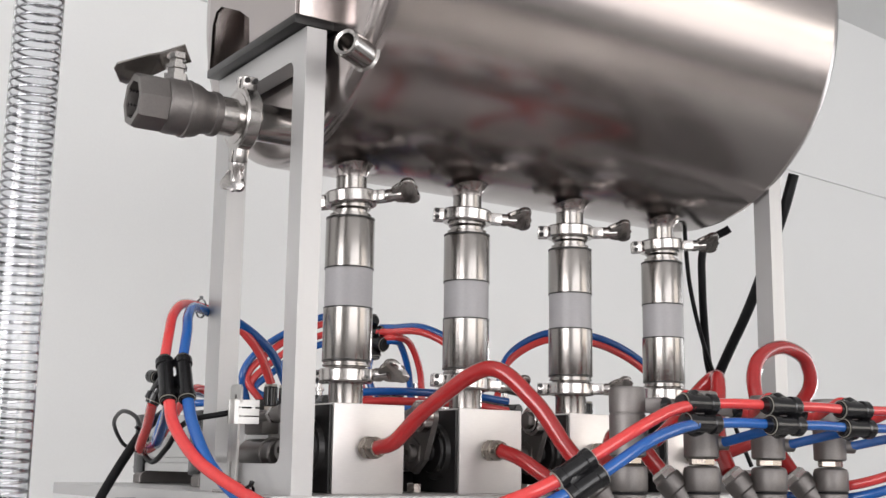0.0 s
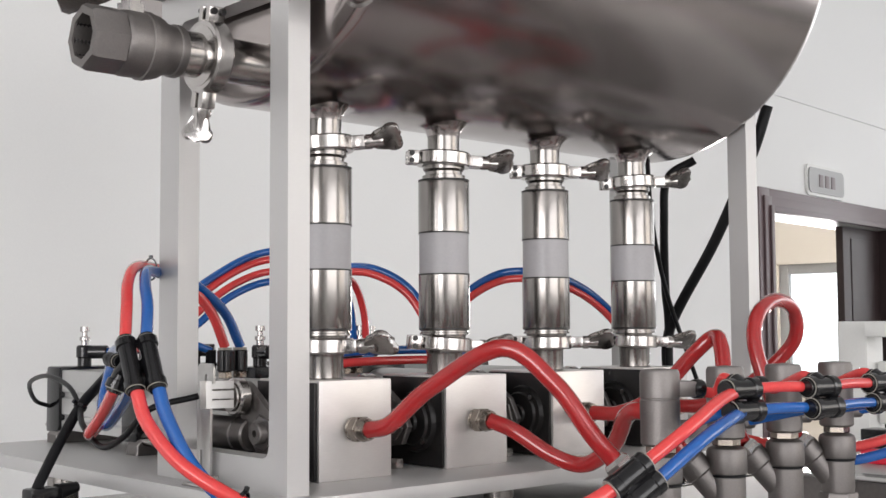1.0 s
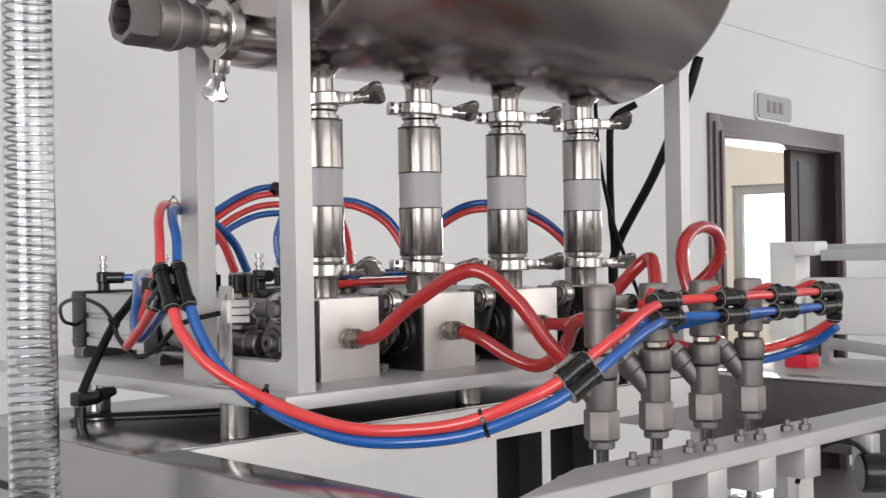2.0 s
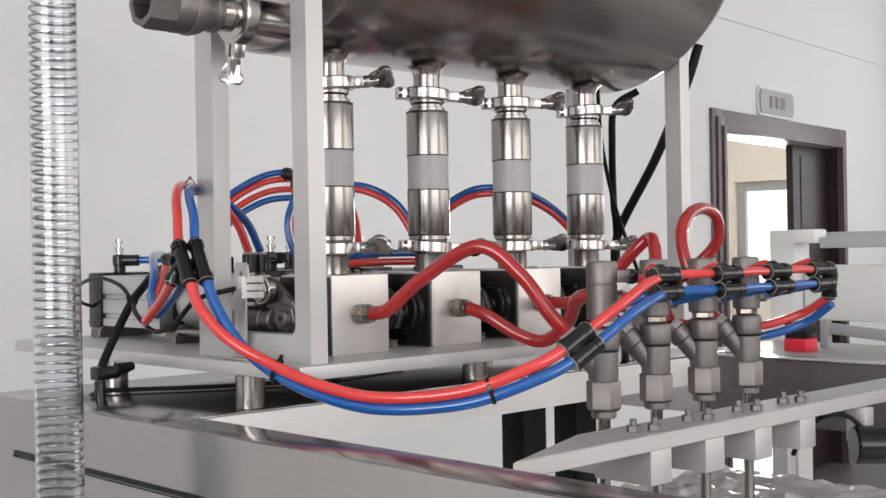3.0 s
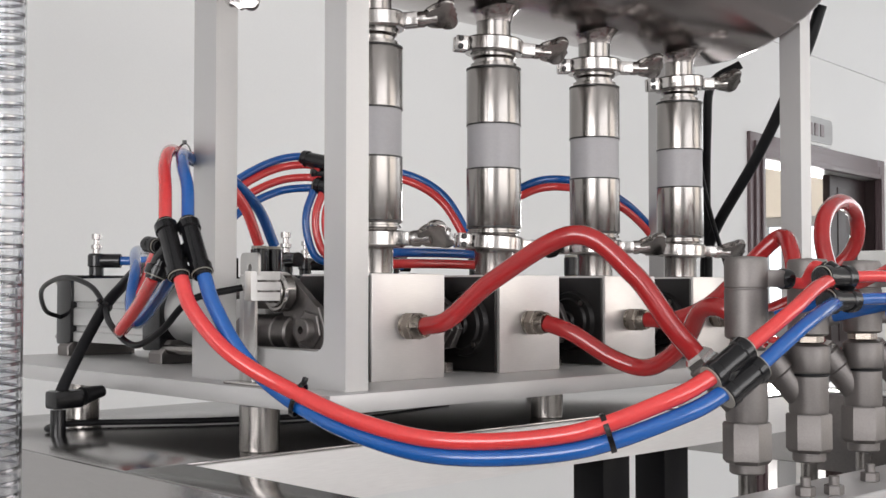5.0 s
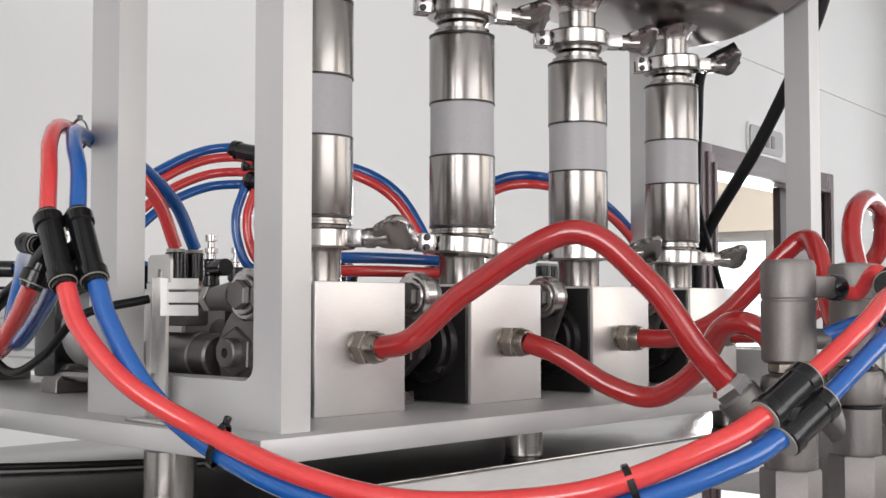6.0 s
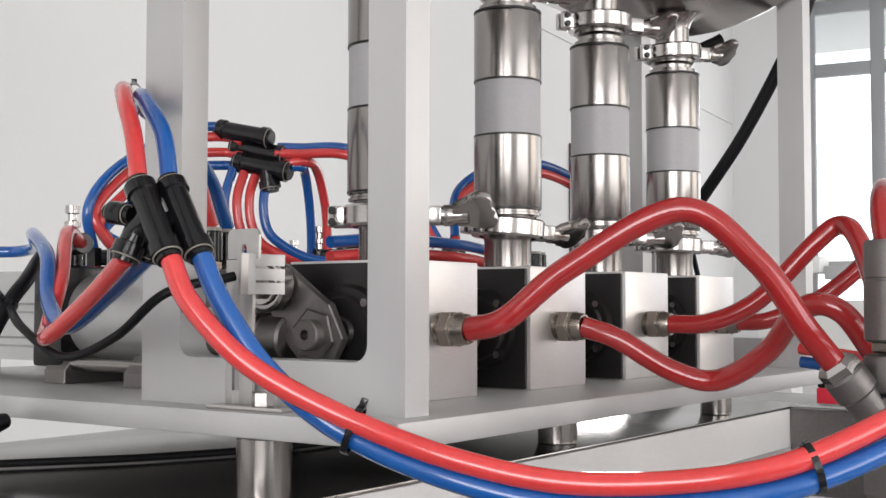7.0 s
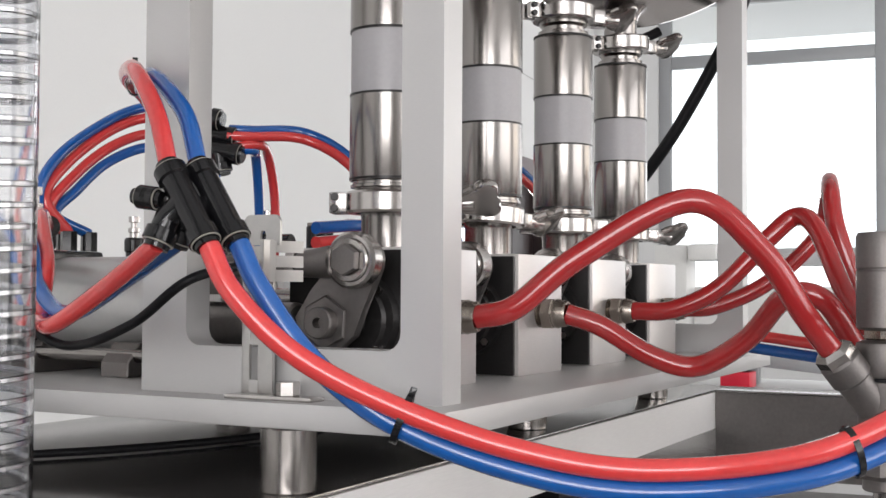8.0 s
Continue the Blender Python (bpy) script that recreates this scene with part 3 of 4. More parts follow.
# four pump columns
column = thing("check_valve", (0, 0, PLATE), "steel check valve with a grey sleeve between two tubes", "valve", "check valves above the pump blocks")
part("upper_body", lathe([(0.0252, 0.358), (0.0252, 0.353), (0.0225, 0.350), (0.0222, 0.3465), (0.0262, 0.3455), (0.0264, 0.3405), (0.0285, 0.3390), (0.0303, 0.3380), (0.0309, 0.3360), (0.0309, 0.2755)], None, 48), M_POLISHED, column)
part("sleeve", lathe([(0.0290, 0.2757), (0.0300, 0.2750), (0.0300, 0.2265), (0.0290, 0.2257)], None, 48), M_SLEEVE, column, "grey plastic sleeve")
part("lower_body", lathe([(0.0309, 0.2258), (0.0309, 0.161), (0.0300, 0.1585), (0.0285, 0.1580), (0.0285, 0.1560), (0.0300, 0.1555), (0.0300, 0.1535), (0.0265, 0.153), (0.0255, 0.149), (0.0252, 0.145), (0.0252, 0.139), (0.0225, 0.135), (0.0215, 0.130), (0.0215, 0.107), (0.0240, 0.106)], None, 48), M_POLISHED, column)
for z in (0.1602, 0.2758, 0.2256, 0.3395):
    part("joint_ring", lathe([(0.0280, z - 0.0009), (0.0311, z - 0.0009), (0.0311, z + 0.0009), (0.0280, z + 0.0009)], None, 40), M_DARK, column)
for k in range(1, 4):
    copy_thing(column, Matrix.Translation((PITCH * k, 0, PLATE)) @ pose(0, 0, 0, 0, 0, 37 * k))

# pump blocks with the rotary valve on their flank
block = thing("pump_block", (0.006, 0, PLATE), "brushed steel pump block with a hose fitting", "pump", "pump blocks on the plate")
part("block", box((-0.049, -0.050, 0), (0.049, 0.062, 0.106), 0.0012), M_BLOCK, block)
face = part("valve_cover", box((-0.0535, -0.047, 0.001), (-0.0492, 0.060, 0.104), 0.001), M_DARK, block, "dark valve cover on the block's flank")
part("flange", lathe([(0.0, 0.012), (0.010, 0.012), (0.012, 0.009), (0.026, 0.009), (0.028, 0.006), (0.034, 0.006), (0.036, 0.0), (0, 0.0)], aim((-0.0535, -0.002, 0.052), (-1, -0.002, 0.052)), 36), M_DARK, face)
for a in range(4):
    c, s = math.cos(radians(45 + 90 * a)) * 0.031, math.sin(radians(45 + 90 * a)) * 0.031
    part("bolt", rod((-0.0595, -0.002 + c, 0.052 + s), (-0.0635, -0.002 + c, 0.052 + s), 0.0035, 6), M_CLAMP, face)
fit = part("hose_fitting", hexnut((-0.003, -0.0545, 0.054), (-0.003, -0.0655, 0.054), 0.0148), M_BRASS, block, "nickel-plated hexagon hose fitting")
part("thread", lathe([(0.0118 + 0.0009 * (i % 2), 0.0006 * i) for i in range(9)], aim((-0.003, -0.0500, 0.054), (-0.003, -0.2, 0.054)), 24), M_BRASS, fit)
part("collar", lathe([(0.0, 0.0), (0.0128, 0.0), (0.0132, 0.003), (0.0122, 0.0055), (0.0118, 0.0095), (0.0108, 0.0118), (0, 0.0120)], aim((-0.003, -0.0655, 0.054), (-0.003, -0.2, 0.054)), 24), M_BRASS, fit)
for k in range(1, 4):
    copy_thing(block, Matrix.Translation((PITCH * k + 0.006, 0, PLATE)))

# air cylinders behind the blocks
cyl = thing("air_cylinder", (0.0, 0, PLATE), "grey tie-rod air cylinder with black end caps", "cylinder", "air cylinders behind the pumps")
CZ = 0.062
part("pump_barrel", lathe([(0, 0.13), (0.038, 0.13), (0.0405, 0.132), (0.0405, 0.345), (0, 0.345)], aim((0, 0, CZ), (0, 1, CZ)), 44), M_BARREL, cyl, "light grey round pump barrel")
part("pump_ring", lathe([(0.0405, 0.20), (0.0418, 0.201), (0.0418, 0.207), (0.0405, 0.208)], aim((0, 0, CZ), (0, 1, CZ)), 40), M_ALU, cyl)
for y0, y1 in ((0.340, 0.382), (0.570, 0.612)):
    part("end_cap", box((-0.047, y0, CZ - 0.047), (0.047, y1, CZ + 0.047), 0.004), M_BLACK, cyl)
profile = [(-0.042, -0.042), (0.042, -0.042), (0.042, -0.016), (0.0375, -0.014), (0.0375, -0.009), (0.042, -0.007), (0.042, 0.042), (-0.042, 0.042), (-0.042, 0.012), (-0.0375, 0.010), (-0.0375, 0.004), (-0.042, 0.002), (-0.042, -0.020), (-0.0375, -0.022), (-0.0375, -0.028), (-0.042, -0.030)]
part("profile_body", outline(profile, 0.190, pose(0, 0.571, CZ, 90, 0, 0), 0.0008), M_BARREL, cyl, "grey slotted cylinder profile")
for dx in (-0.037, 0.037):
    for dz in (-0.037, 0.037):
        part("nut", hexnut((dx, 0.611, CZ + dz), (dx, 0.618, CZ + dz), 0.0085), M_CLAMP, cyl)
for y in (0.25, 0.36, 0.60):
    part("foot", outline([(-0.05, 0), (0.05, 0), (0.05, 0.012), (0.036, 0.028), (-0.036, 0.028), (-0.05, 0.012)], 0.03, pose(0, y, 0.0005, 90, 0, 0), 0.001), M_CAST, cyl)
part("tie_bar", rod((-0.038, 0.062, 0.018), (-0.038, 0.34, 0.018), 0.006, 14), M_POLISHED, cyl)
part("tie_bar", rod((0.038, 0.062, 0.018), (0.038, 0.34, 0.018), 0.006, 14), M_POLISHED, cyl)
part("piston_rod", rod((0, 0.062, CZ), (0, 0.131, CZ), 0.013, 20), M_POLISHED, cyl)
for k in range(1, 4):
    copy_thing(cyl, Matrix.Translation((PITCH * k, 0, PLATE)))

# speed controllers with adjusting screws on the cylinders
ctl = thing("speed_controller", (0, 0, 0), "black push-in speed controller with a steel adjusting screw", "fitting", "speed controllers on the air cylinders")
part("body", lathe([(0, 0), (0.010, 0), (0.010, 0.012), (0.012, 0.014), (0.012, 0.028), (0.010, 0.031), (0, 0.031)], None, 20), M_BLACK, ctl)
part("branch", rod((0, 0, 0.021), (0, 0.034, 0.021), 0.0098, 18, 0.001), M_BLACK, ctl)
screw = part("screw", lathe([(0, 0.031), (0.0055, 0.031), (0.0055, 0.037), (0.0075, 0.038), (0.0075, 0.043), (0.0042, 0.044), (0.0042, 0.050), (0.0068, 0.051), (0.0068, 0.058), (0, 0.059)], None, 14), M_CLAMP, ctl)
ctl.matrix_world = pose(-0.020, 0.361, PLATE + 0.108, 0, 0, 160)
for k in range(4):
    if k:
        copy_thing(ctl, pose(PITCH * k - 0.025, 0.361, PLATE + 0.108, 0, 0, 165 + 8 * k))
    copy_thing(ctl, pose(PITCH * k, 0.588, PLATE + 0.108, 0, 0, -134 + 5 * k))
elbow = thing("push_in_elbow", (0, 0, 0), "black push-in elbow fitting on a pump", "fitting", "push-in elbows on the pumps")
part("body", rod((0, 0, 0), (0, 0, 0.026), 0.0095, 18, 0.001), M_BLACK, elbow)
part("collar", lathe([(0, 0.026), (0.0085, 0.026), (0.0085, 0.029), (0, 0.029)], None, 18), M_COLLAR, elbow)
part("thread", hexnut((0, 0, -0.008), (0, 0, 0.0), 0.009), M_BRASS, elbow)
elbow.matrix_world = pose(-0.016, 0.178, PLATE + 0.110)
for k in range(4):
    if k:
        copy_thing(elbow, pose(PITCH * k - 0.016, 0.178, PLATE + 0.110))
    copy_thing(elbow, pose(PITCH * k + 0.010, 0.186, PLATE + 0.110))

# small actuators that turn the rotary valves, each with a slotted tab
act = thing("valve_actuator", (-0.078, 0, PLATE), "small dark valve actuator beside a pump block", "actuator", "valve actuators")
part("body", rod((0.012, 0.038, 0.046), (0.012, 0.128, 0.046), 0.0185, 28, 0.002), M_BRONZE_AND_SHADE, act)
part("ring", lathe([(0.0185, 0.0), (0.0200, 0.001), (0.0200, 0.007), (0.0185, 0.008)], aim((0.012, 0.060, 0.046), (0.012, 0.2, 0.046)), 28), M_BRONZE_AND_SHADE, act)
part("guide", box((0.002, 0.075, 0.070), (0.026, 0.128, 0.100), 0.003), M_CAST, act)
part("base", box((-0.012, 0.045, 0.0), (0.028, 0.125, 0.026), 0.002), M_DARK, act)
part("bolt", hexnut((0.0, 0.0, 0.0), (0.0, 0.0, 0.012), 0.010), M_CLAMP, act)
for k in range(1, 4):
    copy_thing(act, Matrix.Translation((PITCH * k - 0.078, 0, PLATE)))

tab = thing("sensor_bracket", (-0.1345, -0.004, PLATE), "bright slotted sensor bracket screwed to the end frame", "bracket")
strip = box((-0.0035, 0.0335, 0.0), (-0.0005, 0.040, 0.104), 0.0004)
box((-0.0035, 0.014, 0.0), (-0.0005, 0.0265, 0.104), 0.0004, None, strip)
box((-0.0033, 0.0265, 0.036), (-0.0007, 0.0335, 0.104), 0.0, None, strip)
box((-0.0033, 0.0265, 0.0), (-0.0007, 0.0335, 0.012), 0.0, None, strip)
part("strip", strip, M_BRACKET, tab)
top = outline([(0.009, 0.1045), (0.0205, 0.1045), (0.0205, 0.112), (0.0215, 0.1145), (0.0245, 0.1145), (0.0255, 0.112), (0.0255, 0.1045), (0.039, 0.1045)] + arc(0.034, 0.1205, 0.005, 0, 90, 4) + arc(0.014, 0.1205, 0.005, 90, 180, 4), 0.0025, pose(-0.0032, 0, 0, 90, 0, 90))
part("tab", top, M_BRACKET, tab, "upright bracket tab with a keyhole")
part("bend", box((-0.0160, 0.0130, 0.079), (-0.0036, 0.0155, 0.108), 0.0006), M_BRACKET, tab)
turned = pose(-0.0150, 0.0160, 0, 0, 0, -16)
fork = box((0.0, -0.0012, 0.0795), (0.012, 0.0012, 0.1075), 0.0, turned)
for z in (0.0795, 0.0893, 0.0995):
    box((0.0121, -0.0012, z), (0.036, 0.0012, z + 0.0080), 0.0, turned, fork)
part("fork", fork, M_BRACKET, tab, "bright three-tined fork")
part("foot_plate", box((-0.020, -0.029, 0.0), (-0.004, 0.042, 0.003), 0.0005), M_CLAMP, tab)
part("bolt", hexnut((-0.012, -0.005, 0.003), (-0.012, -0.005, 0.013), 0.008), M_CLAMP, tab)

# crank levers and their push rods, which move
LX, PIV_Y, PIV_Z, ARM = -0.069, 0.010, PLATE + 0.050, 0.054
levers, rods = [], []
crank = thing("crank_lever", pose(LX, PIV_Y, PIV_Z), "dark steel crank lever of the rotary valve", "lever", "crank levers of the rotary valves")
part("plate", outline(arc(0, ARM, 0.017, 0, 180, 10) + [(-0.021, 0.022), (-0.026, 0.006), (-0.017, -0.021), (0.006, -0.027), (0.025, -0.012), (0.024, 0.012)], 0.008, pose(-0.004, 0, 0, 90, 0, 90), 0.001), M_BRONZE_AND_SHADE, crank)
part("boss", hexnut((-0.0041, 0, 0), (-0.0062, 0, 0), 0.0205), M_BRONZE_AND_SHADE, crank)
part("hub", lathe([(0.0, 0.001), (0.004, 0.001), (0.004, 0.009), (0.0108, 0.009), (0.0118, 0.0078), (0.0118, 0.0)], aim((-0.0062, 0, 0), (-0.1, 0, 0)), 24), M_CAST, crank, "steel hub with a socket hole")
part("pin", rod((-0.0041, 0, ARM), (-0.020, 0, ARM), 0.0055, 16), M_CLAMP, crank)
part("washer", lathe([(0.0, 0.0), (0.0150, 0.0), (0.0158, 0.001), (0.0150, 0.0025), (0.0, 0.0025)], aim((-0.0188, 0, ARM), (-0.1, 0, ARM)), 28), M_CLAMP, crank)
part("bolt_head", hexnut((-0.0213, 0, ARM), (-0.0275, 0, ARM), 0.0115), M_CAST, crank)
prod = thing("push_rod", pose(LX - 0.0115, 0, 0), "steel push rod with a rod eye", "rod", "push rods of the valve actuators")
part("eye", lathe([(0.006, -0.007), (0.0185, -0.007), (0.0205, -0.005), (0.0205, 0.005), (0.0185, 0.007), (0.006, 0.007)], pose(0, 0, 0, 0, 90, 0), 32), M_CLAMP, prod)
part("shank", lathe([(0, 0.017), (0.0125, 0.017), (0.0095, 0.046), (0.006, 0.048), (0.006, 0.13), (0, 0.13)], aim((0, 0, 0), (0, 1, 0)), 20), M_CAST, prod)
part("lock_nut", hexnut((0, 0.048, 0), (0, 0.056, 0), 0.011), M_CLAMP, prod)
levers.append(crank)
rods.append(prod)
for k in range(1, 4):
    levers.append(copy_thing(crank, pose(PITCH * k + LX, PIV_Y, PIV_Z)))
    rods.append(copy_thing(prod, pose(PITCH * k + LX - 0.0115, 0, 0)))
BACK_ANGLE, FRONT_ANGLE = 46.0, -33.0
ANCHOR = Vector((0, 0.16, PLATE + 0.085))
STROKES = [(0.0, 1), (0.22, 1), (0.36, 0), (1.12, 0), (1.28, 1), (2.22, 1), (2.36, 0), (3.12, 0), (3.28, 1), (4.22, 1), (4.36, 0),
           (5.12, 0), (5.28, 1), (6.22, 1), (6.37, 0), (7.13, 0), (7.28, 1), (8.0, 1)]


def motions():
    """The rotary valves flip forth and back, all four together."""
    times = []
    for (t, s), (t2, s2) in zip(STROKES, STROKES[1:] + [(None, None)]):
        times.append((t, float(s)))
        if s2 is not None and s2 != s:
            times.append(((t + t2) / 2, 0.5))
    for k in range(4):
        lever_rows, rod_rows = [], []
        for t, s in times:
            a = BACK_ANGLE + (FRONT_ANGLE - BACK_ANGLE) * s
            lever_rows.append((t, pose(PITCH * k + LX, PIV_Y, PIV_Z, -a, 0, 0)))
            ty, tz = PIV_Y + ARM * math.sin(radians(a)), PIV_Z + ARM * math.cos(radians(a))
            tilt = math.degrees(math.atan2(ANCHOR.z - tz, ANCHOR.y - ty))
            rod_rows.append((t, pose(PITCH * k + LX - 0.0115, ty, tz, tilt, 0, 0)))
        walk(levers[k], lever_rows)
        walk(rods[k], rod_rows)

# ---- nozzle valves and rail ----
NY, NX0, NSTEP, NZ = -0.346, 0.149, 0.1090, TOP - 0.009
nv = thing("nozzle_valve", (NX0, NY, NZ), "cast steel angle-seat nozzle valve above the rail", "valve", "nozzle valves on the rail")
part("stub", rod((0, 0, -0.030), (0, 0, 0.001), 0.008, 18), M_POLISHED, nv)
part("spigot", rod((0, 0, -0.006), (0, 0, 0.004), 0.0158, 24, 0.0015), M_CAST, nv)
part("hexagon", lathe([(0.0, 0.003), (0.0185, 0.003), (0.0216, 0.0065), (0.0216, 0.0385), (0.0205, 0.0402), (0.0, 0.0402)], None, 6), M_CAST, nv)
part("body", lathe([(0.0, 0.0405), (0.0182, 0.0405), (0.0188, 0.044), (0.0188, 0.076), (0.0172, 0.0765), (0.0172, 0.0790), (0.0198, 0.0795), (0.0206, 0.0815), (0.0206, 0.101), (0.0192, 0.105), (0.0150, 0.107), (0.0, 0.1075)], None, 32), M_CAST, nv)
part("seal_ring", lathe([(0.0170, 0.0764), (0.0199, 0.0768), (0.0199, 0.0788), (0.0170, 0.0792)], None, 28), M_RUBBER, nv, "black seal ring")
part("neck", hexnut((0, 0, 0.1075), (0, 0, 0.1155), 0.0145), M_BRASS, nv)
cap = part("cap", lathe([(0.0, 0.1150), (0.0170, 0.1150), (0.0192, 0.1170), (0.0194, 0.1590), (0.0186, 0.1598), (0.0186, 0.1610), (0.0194, 0.1618), (0.0194, 0.1850), (0.0178, 0.1885), (0.0, 0.1900)], None, 36), M_CAST, nv)
toward = aim((0, 0, 0.1705), (0.036, -0.020, 0.1690))
part("port", box((-0.0078, -0.0078, 0.014), (0.0078, 0.0078, 0.036), 0.0022, toward), M_CAST, cap)
part("collar", lathe([(0.0, 0.034), (0.0088, 0.034), (0.0096, 0.036), (0.0096, 0.043), (0.0080, 0.046), (0.0, 0.046)], toward, 18), M_BLACK, cap, "black push-in collar")
part("lower_port", rod((0.012, -0.008, 0.132), (0.026, -0.016, 0.132), 0.0076, 16, 0.001), M_CAST, cap)
br = aim((0, 0.0, 0.048), (-0.028, 0.030, 0.096))
part("branch", lathe([(0, 0.0), (0.0135, 0.0), (0.0140, 0.040), (0.0160, 0.042), (0.0160, 0.058), (0.0145, 0.060), (0, 0.060)], br, 28), M_CAST, nv)
part("branch_nut", lathe([(0.0155, 0.057), (0.0155, 0.066), (0.012, 0.070), (0, 0.0705)], br, 6), M_CLAMP, nv)
for k in range(1, 4):
    copy_thing(nv, Matrix.Translation((NX0 + NSTEP * k, NY, NZ)))

RY0, RY1, RZ = -0.470, -0.402, TOP - 0.016
rail = solid("nozzle_rail", outline([(-0.150, RY0), (0.8255, RY0), (0.8255, RY1), (0.030, RY1)], 0.019, Matrix.Translation((0, 0, RZ - 0.019)), 0.0012), M_ALU, "long satin aluminium nozzle rail across the bay", "rail")
HX0 = NX0 - 0.048
hold = thing("nozzle_holder", (HX0, 0, RZ - 0.019), "aluminium clamp block bolted under the nozzle rail", "holder", "nozzle holders under the rail")
part("block", box((-0.020, -0.467, -0.040), (0.020, -0.385, 0), 0.001), M_ALU, hold)
part("tube_plate", box((-0.018, -0.3845, -0.036), (0.018, -0.330, -0.006), 0.001), M_ALU, hold)
part("tube_arm", box((0.0205, -0.368, -0.030), (0.062, -0.336, -0.004), 0.001), M_ALU, hold)
for x, y in ((-0.016, -0.440), (0.008, -0.452)):
    part("bolt", hexnut((x, y, 0.019), (x, y, 0.027), 0.0080), M_CAST, hold)
    part("stud", rod((x, y, 0.027), (x, y, 0.034), 0.0042, 12), M_CAST, hold)
copies = [hold]
for k in range(1, 4):
    copies.append(copy_thing(hold, Matrix.Translation((HX0 + NSTEP * k, 0, RZ - 0.019))))
for k in range(4):
    part("filling_tube", rod((NX0 - HX0, NY, -0.19), (NX0 - HX0, NY, 0.008), 0.0068, 18), M_POLISHED, copies[k])

# conveyor bed with crumpled film below the nozzles
bed = thing("conveyor_bed", (0, 0, 0), "low conveyor bed covered in crumpled silver film", "conveyor")
bm = bmesh.new()
NXG, NYG = 96, 64
grid = [[bm.verts.new((-0.23 + 1.02 * i / NXG, -0.78 + 0.70 * j / NYG, 0.945 + 0.012 * noise.noise(Vector((i * 0.30, j * 0.33, 3.0))) + 0.006 * abs(noise.noise(Vector((i * 0.55, j * 0.7, 9.0)))) + 0.003 * noise.noise(Vector((i * 1.7, j * 1.5, 5.0))))) for j in range(NYG + 1)] for i in range(NXG + 1)]
for i in range(NXG):
    for j in range(NYG):
        bm.faces.new((grid[i][j], grid[i + 1][j], grid[i + 1][j + 1], grid[i][j + 1]))
part("film", bm, M_FILM, bed)
part("bed", box((-0.235, -0.785, 0.80), (0.795, -0.175, 0.905), 0.003), M_SHEET, bed)
for x in (-0.2, 0.72):
    part("leg", box((x, -0.50, 0.4105), (x + 0.04, -0.46, 0.80), 0.002), M_ALU, bed)

# ---- hoses ----
PR = 0.0094


def hose(name, points, r, mat, label, group, category="hose"):
    return solid(name, sweep(points, r), mat, label, category, group)


FY = -0.0755
TIPS = [(NX0 + NSTEP * k - 0.0305, NY + 0.0325, NZ + 0.100) for k in range(4)]
hose("product_hose", [(0.003, FY, 1.254), (0.009, -0.105, 1.262), (0.025, -0.150, 1.300), (0.054, -0.225, 1.341), (0.082, -0.270, 1.305), (0.103, -0.297, 1.258), TIPS[0]], PR, M_PRODUCT, "translucent red product hose arching from block to nozzle", "product hoses")
hose("product_hose", [(0.183, FY, 1.254), (0.193, -0.105, 1.243), (0.212, -0.145, 1.217), (0.225, -0.182, 1.209), (0.222, -0.226, 1.234), (0.204, -0.262, 1.270), (0.206, -0.292, 1.268), TIPS[1]], PR, M_PRODUCT, "translucent red product hose sagging low before its nozzle", "product hoses")
hose("product_hose", [(0.363, FY, 1.254), (0.369, -0.115, 1.256), (0.380, -0.160, 1.278), (0.396, -0.208, 1.330), (0.404, -0.231, 1.349), (0.385, -0.254, 1.335), (0.350, -0.285, 1.275), TIPS[2]], PR, M_PRODUCT, "translucent red product hose bent over into its nozzle", "product hoses")
hose("product_hose", [(0.543, FY, 1.254), (0.550, -0.112, 1.258), (0.572, -0.165, 1.285), (0.598, -0.215, 1.338), (0.580, -0.230, 1.380), (0.521, -0.242, 1.394), (0.462, -0.254, 1.376), (0.440, -0.263, 1.338), (0.440, -0.285, 1.275), TIPS[3]], PR, M_PRODUCT, "translucent red product hose in a tall loop", "product hoses")

AR = 0.0062
AIR = "air tubes of the machine"


def pair(points, shift, label_red="red air tube beside a blue one", label_blue="blue air tube beside a red one", r=AR):
    hose("air_tube", points, r, M_RED, label_red, AIR, "tube")
    hose("air_tube", [Vector(p) + Vector(shift) for p in points], r, M_BLUE, label_blue, AIR, "tube")


# long sagging pair to the nozzle rail
LOOP = [(-0.231, -0.009, 1.301), (-0.229, -0.026, 1.272), (-0.214, -0.062, 1.235), (-0.187, -0.113, 1.205), (-0.163, -0.182, 1.181), (-0.133, -0.252, 1.170), (-0.084, -0.336, 1.179), (-0.028, -0.390, 1.206), (0.006, -0.406, 1.223)]
hose("air_tube", LOOP, 0.0070, M_RED, "glossy red air tube sagging to the nozzle rail", AIR, "tube")
blue_loop = [Vector(p) + Vector(d) for p, d in zip(LOOP, [(0.019, -0.008, 0.002), (0.018, -0.007, 0.003), (0.012, -0.004, -0.004), (0.006, 0.004, -0.0108), (0.004, 0.003, -0.0128), (0.003, 0.001, -0.0132), (0.004, -0.002, -0.0132), (0.008, -0.006, -0.0125), (0.009, -0.007, -0.012)])]
hose("air_tube", blue_loop, 0.0070, M_BLUE, "glossy blue air tube hung beside the red one", AIR, "tube")


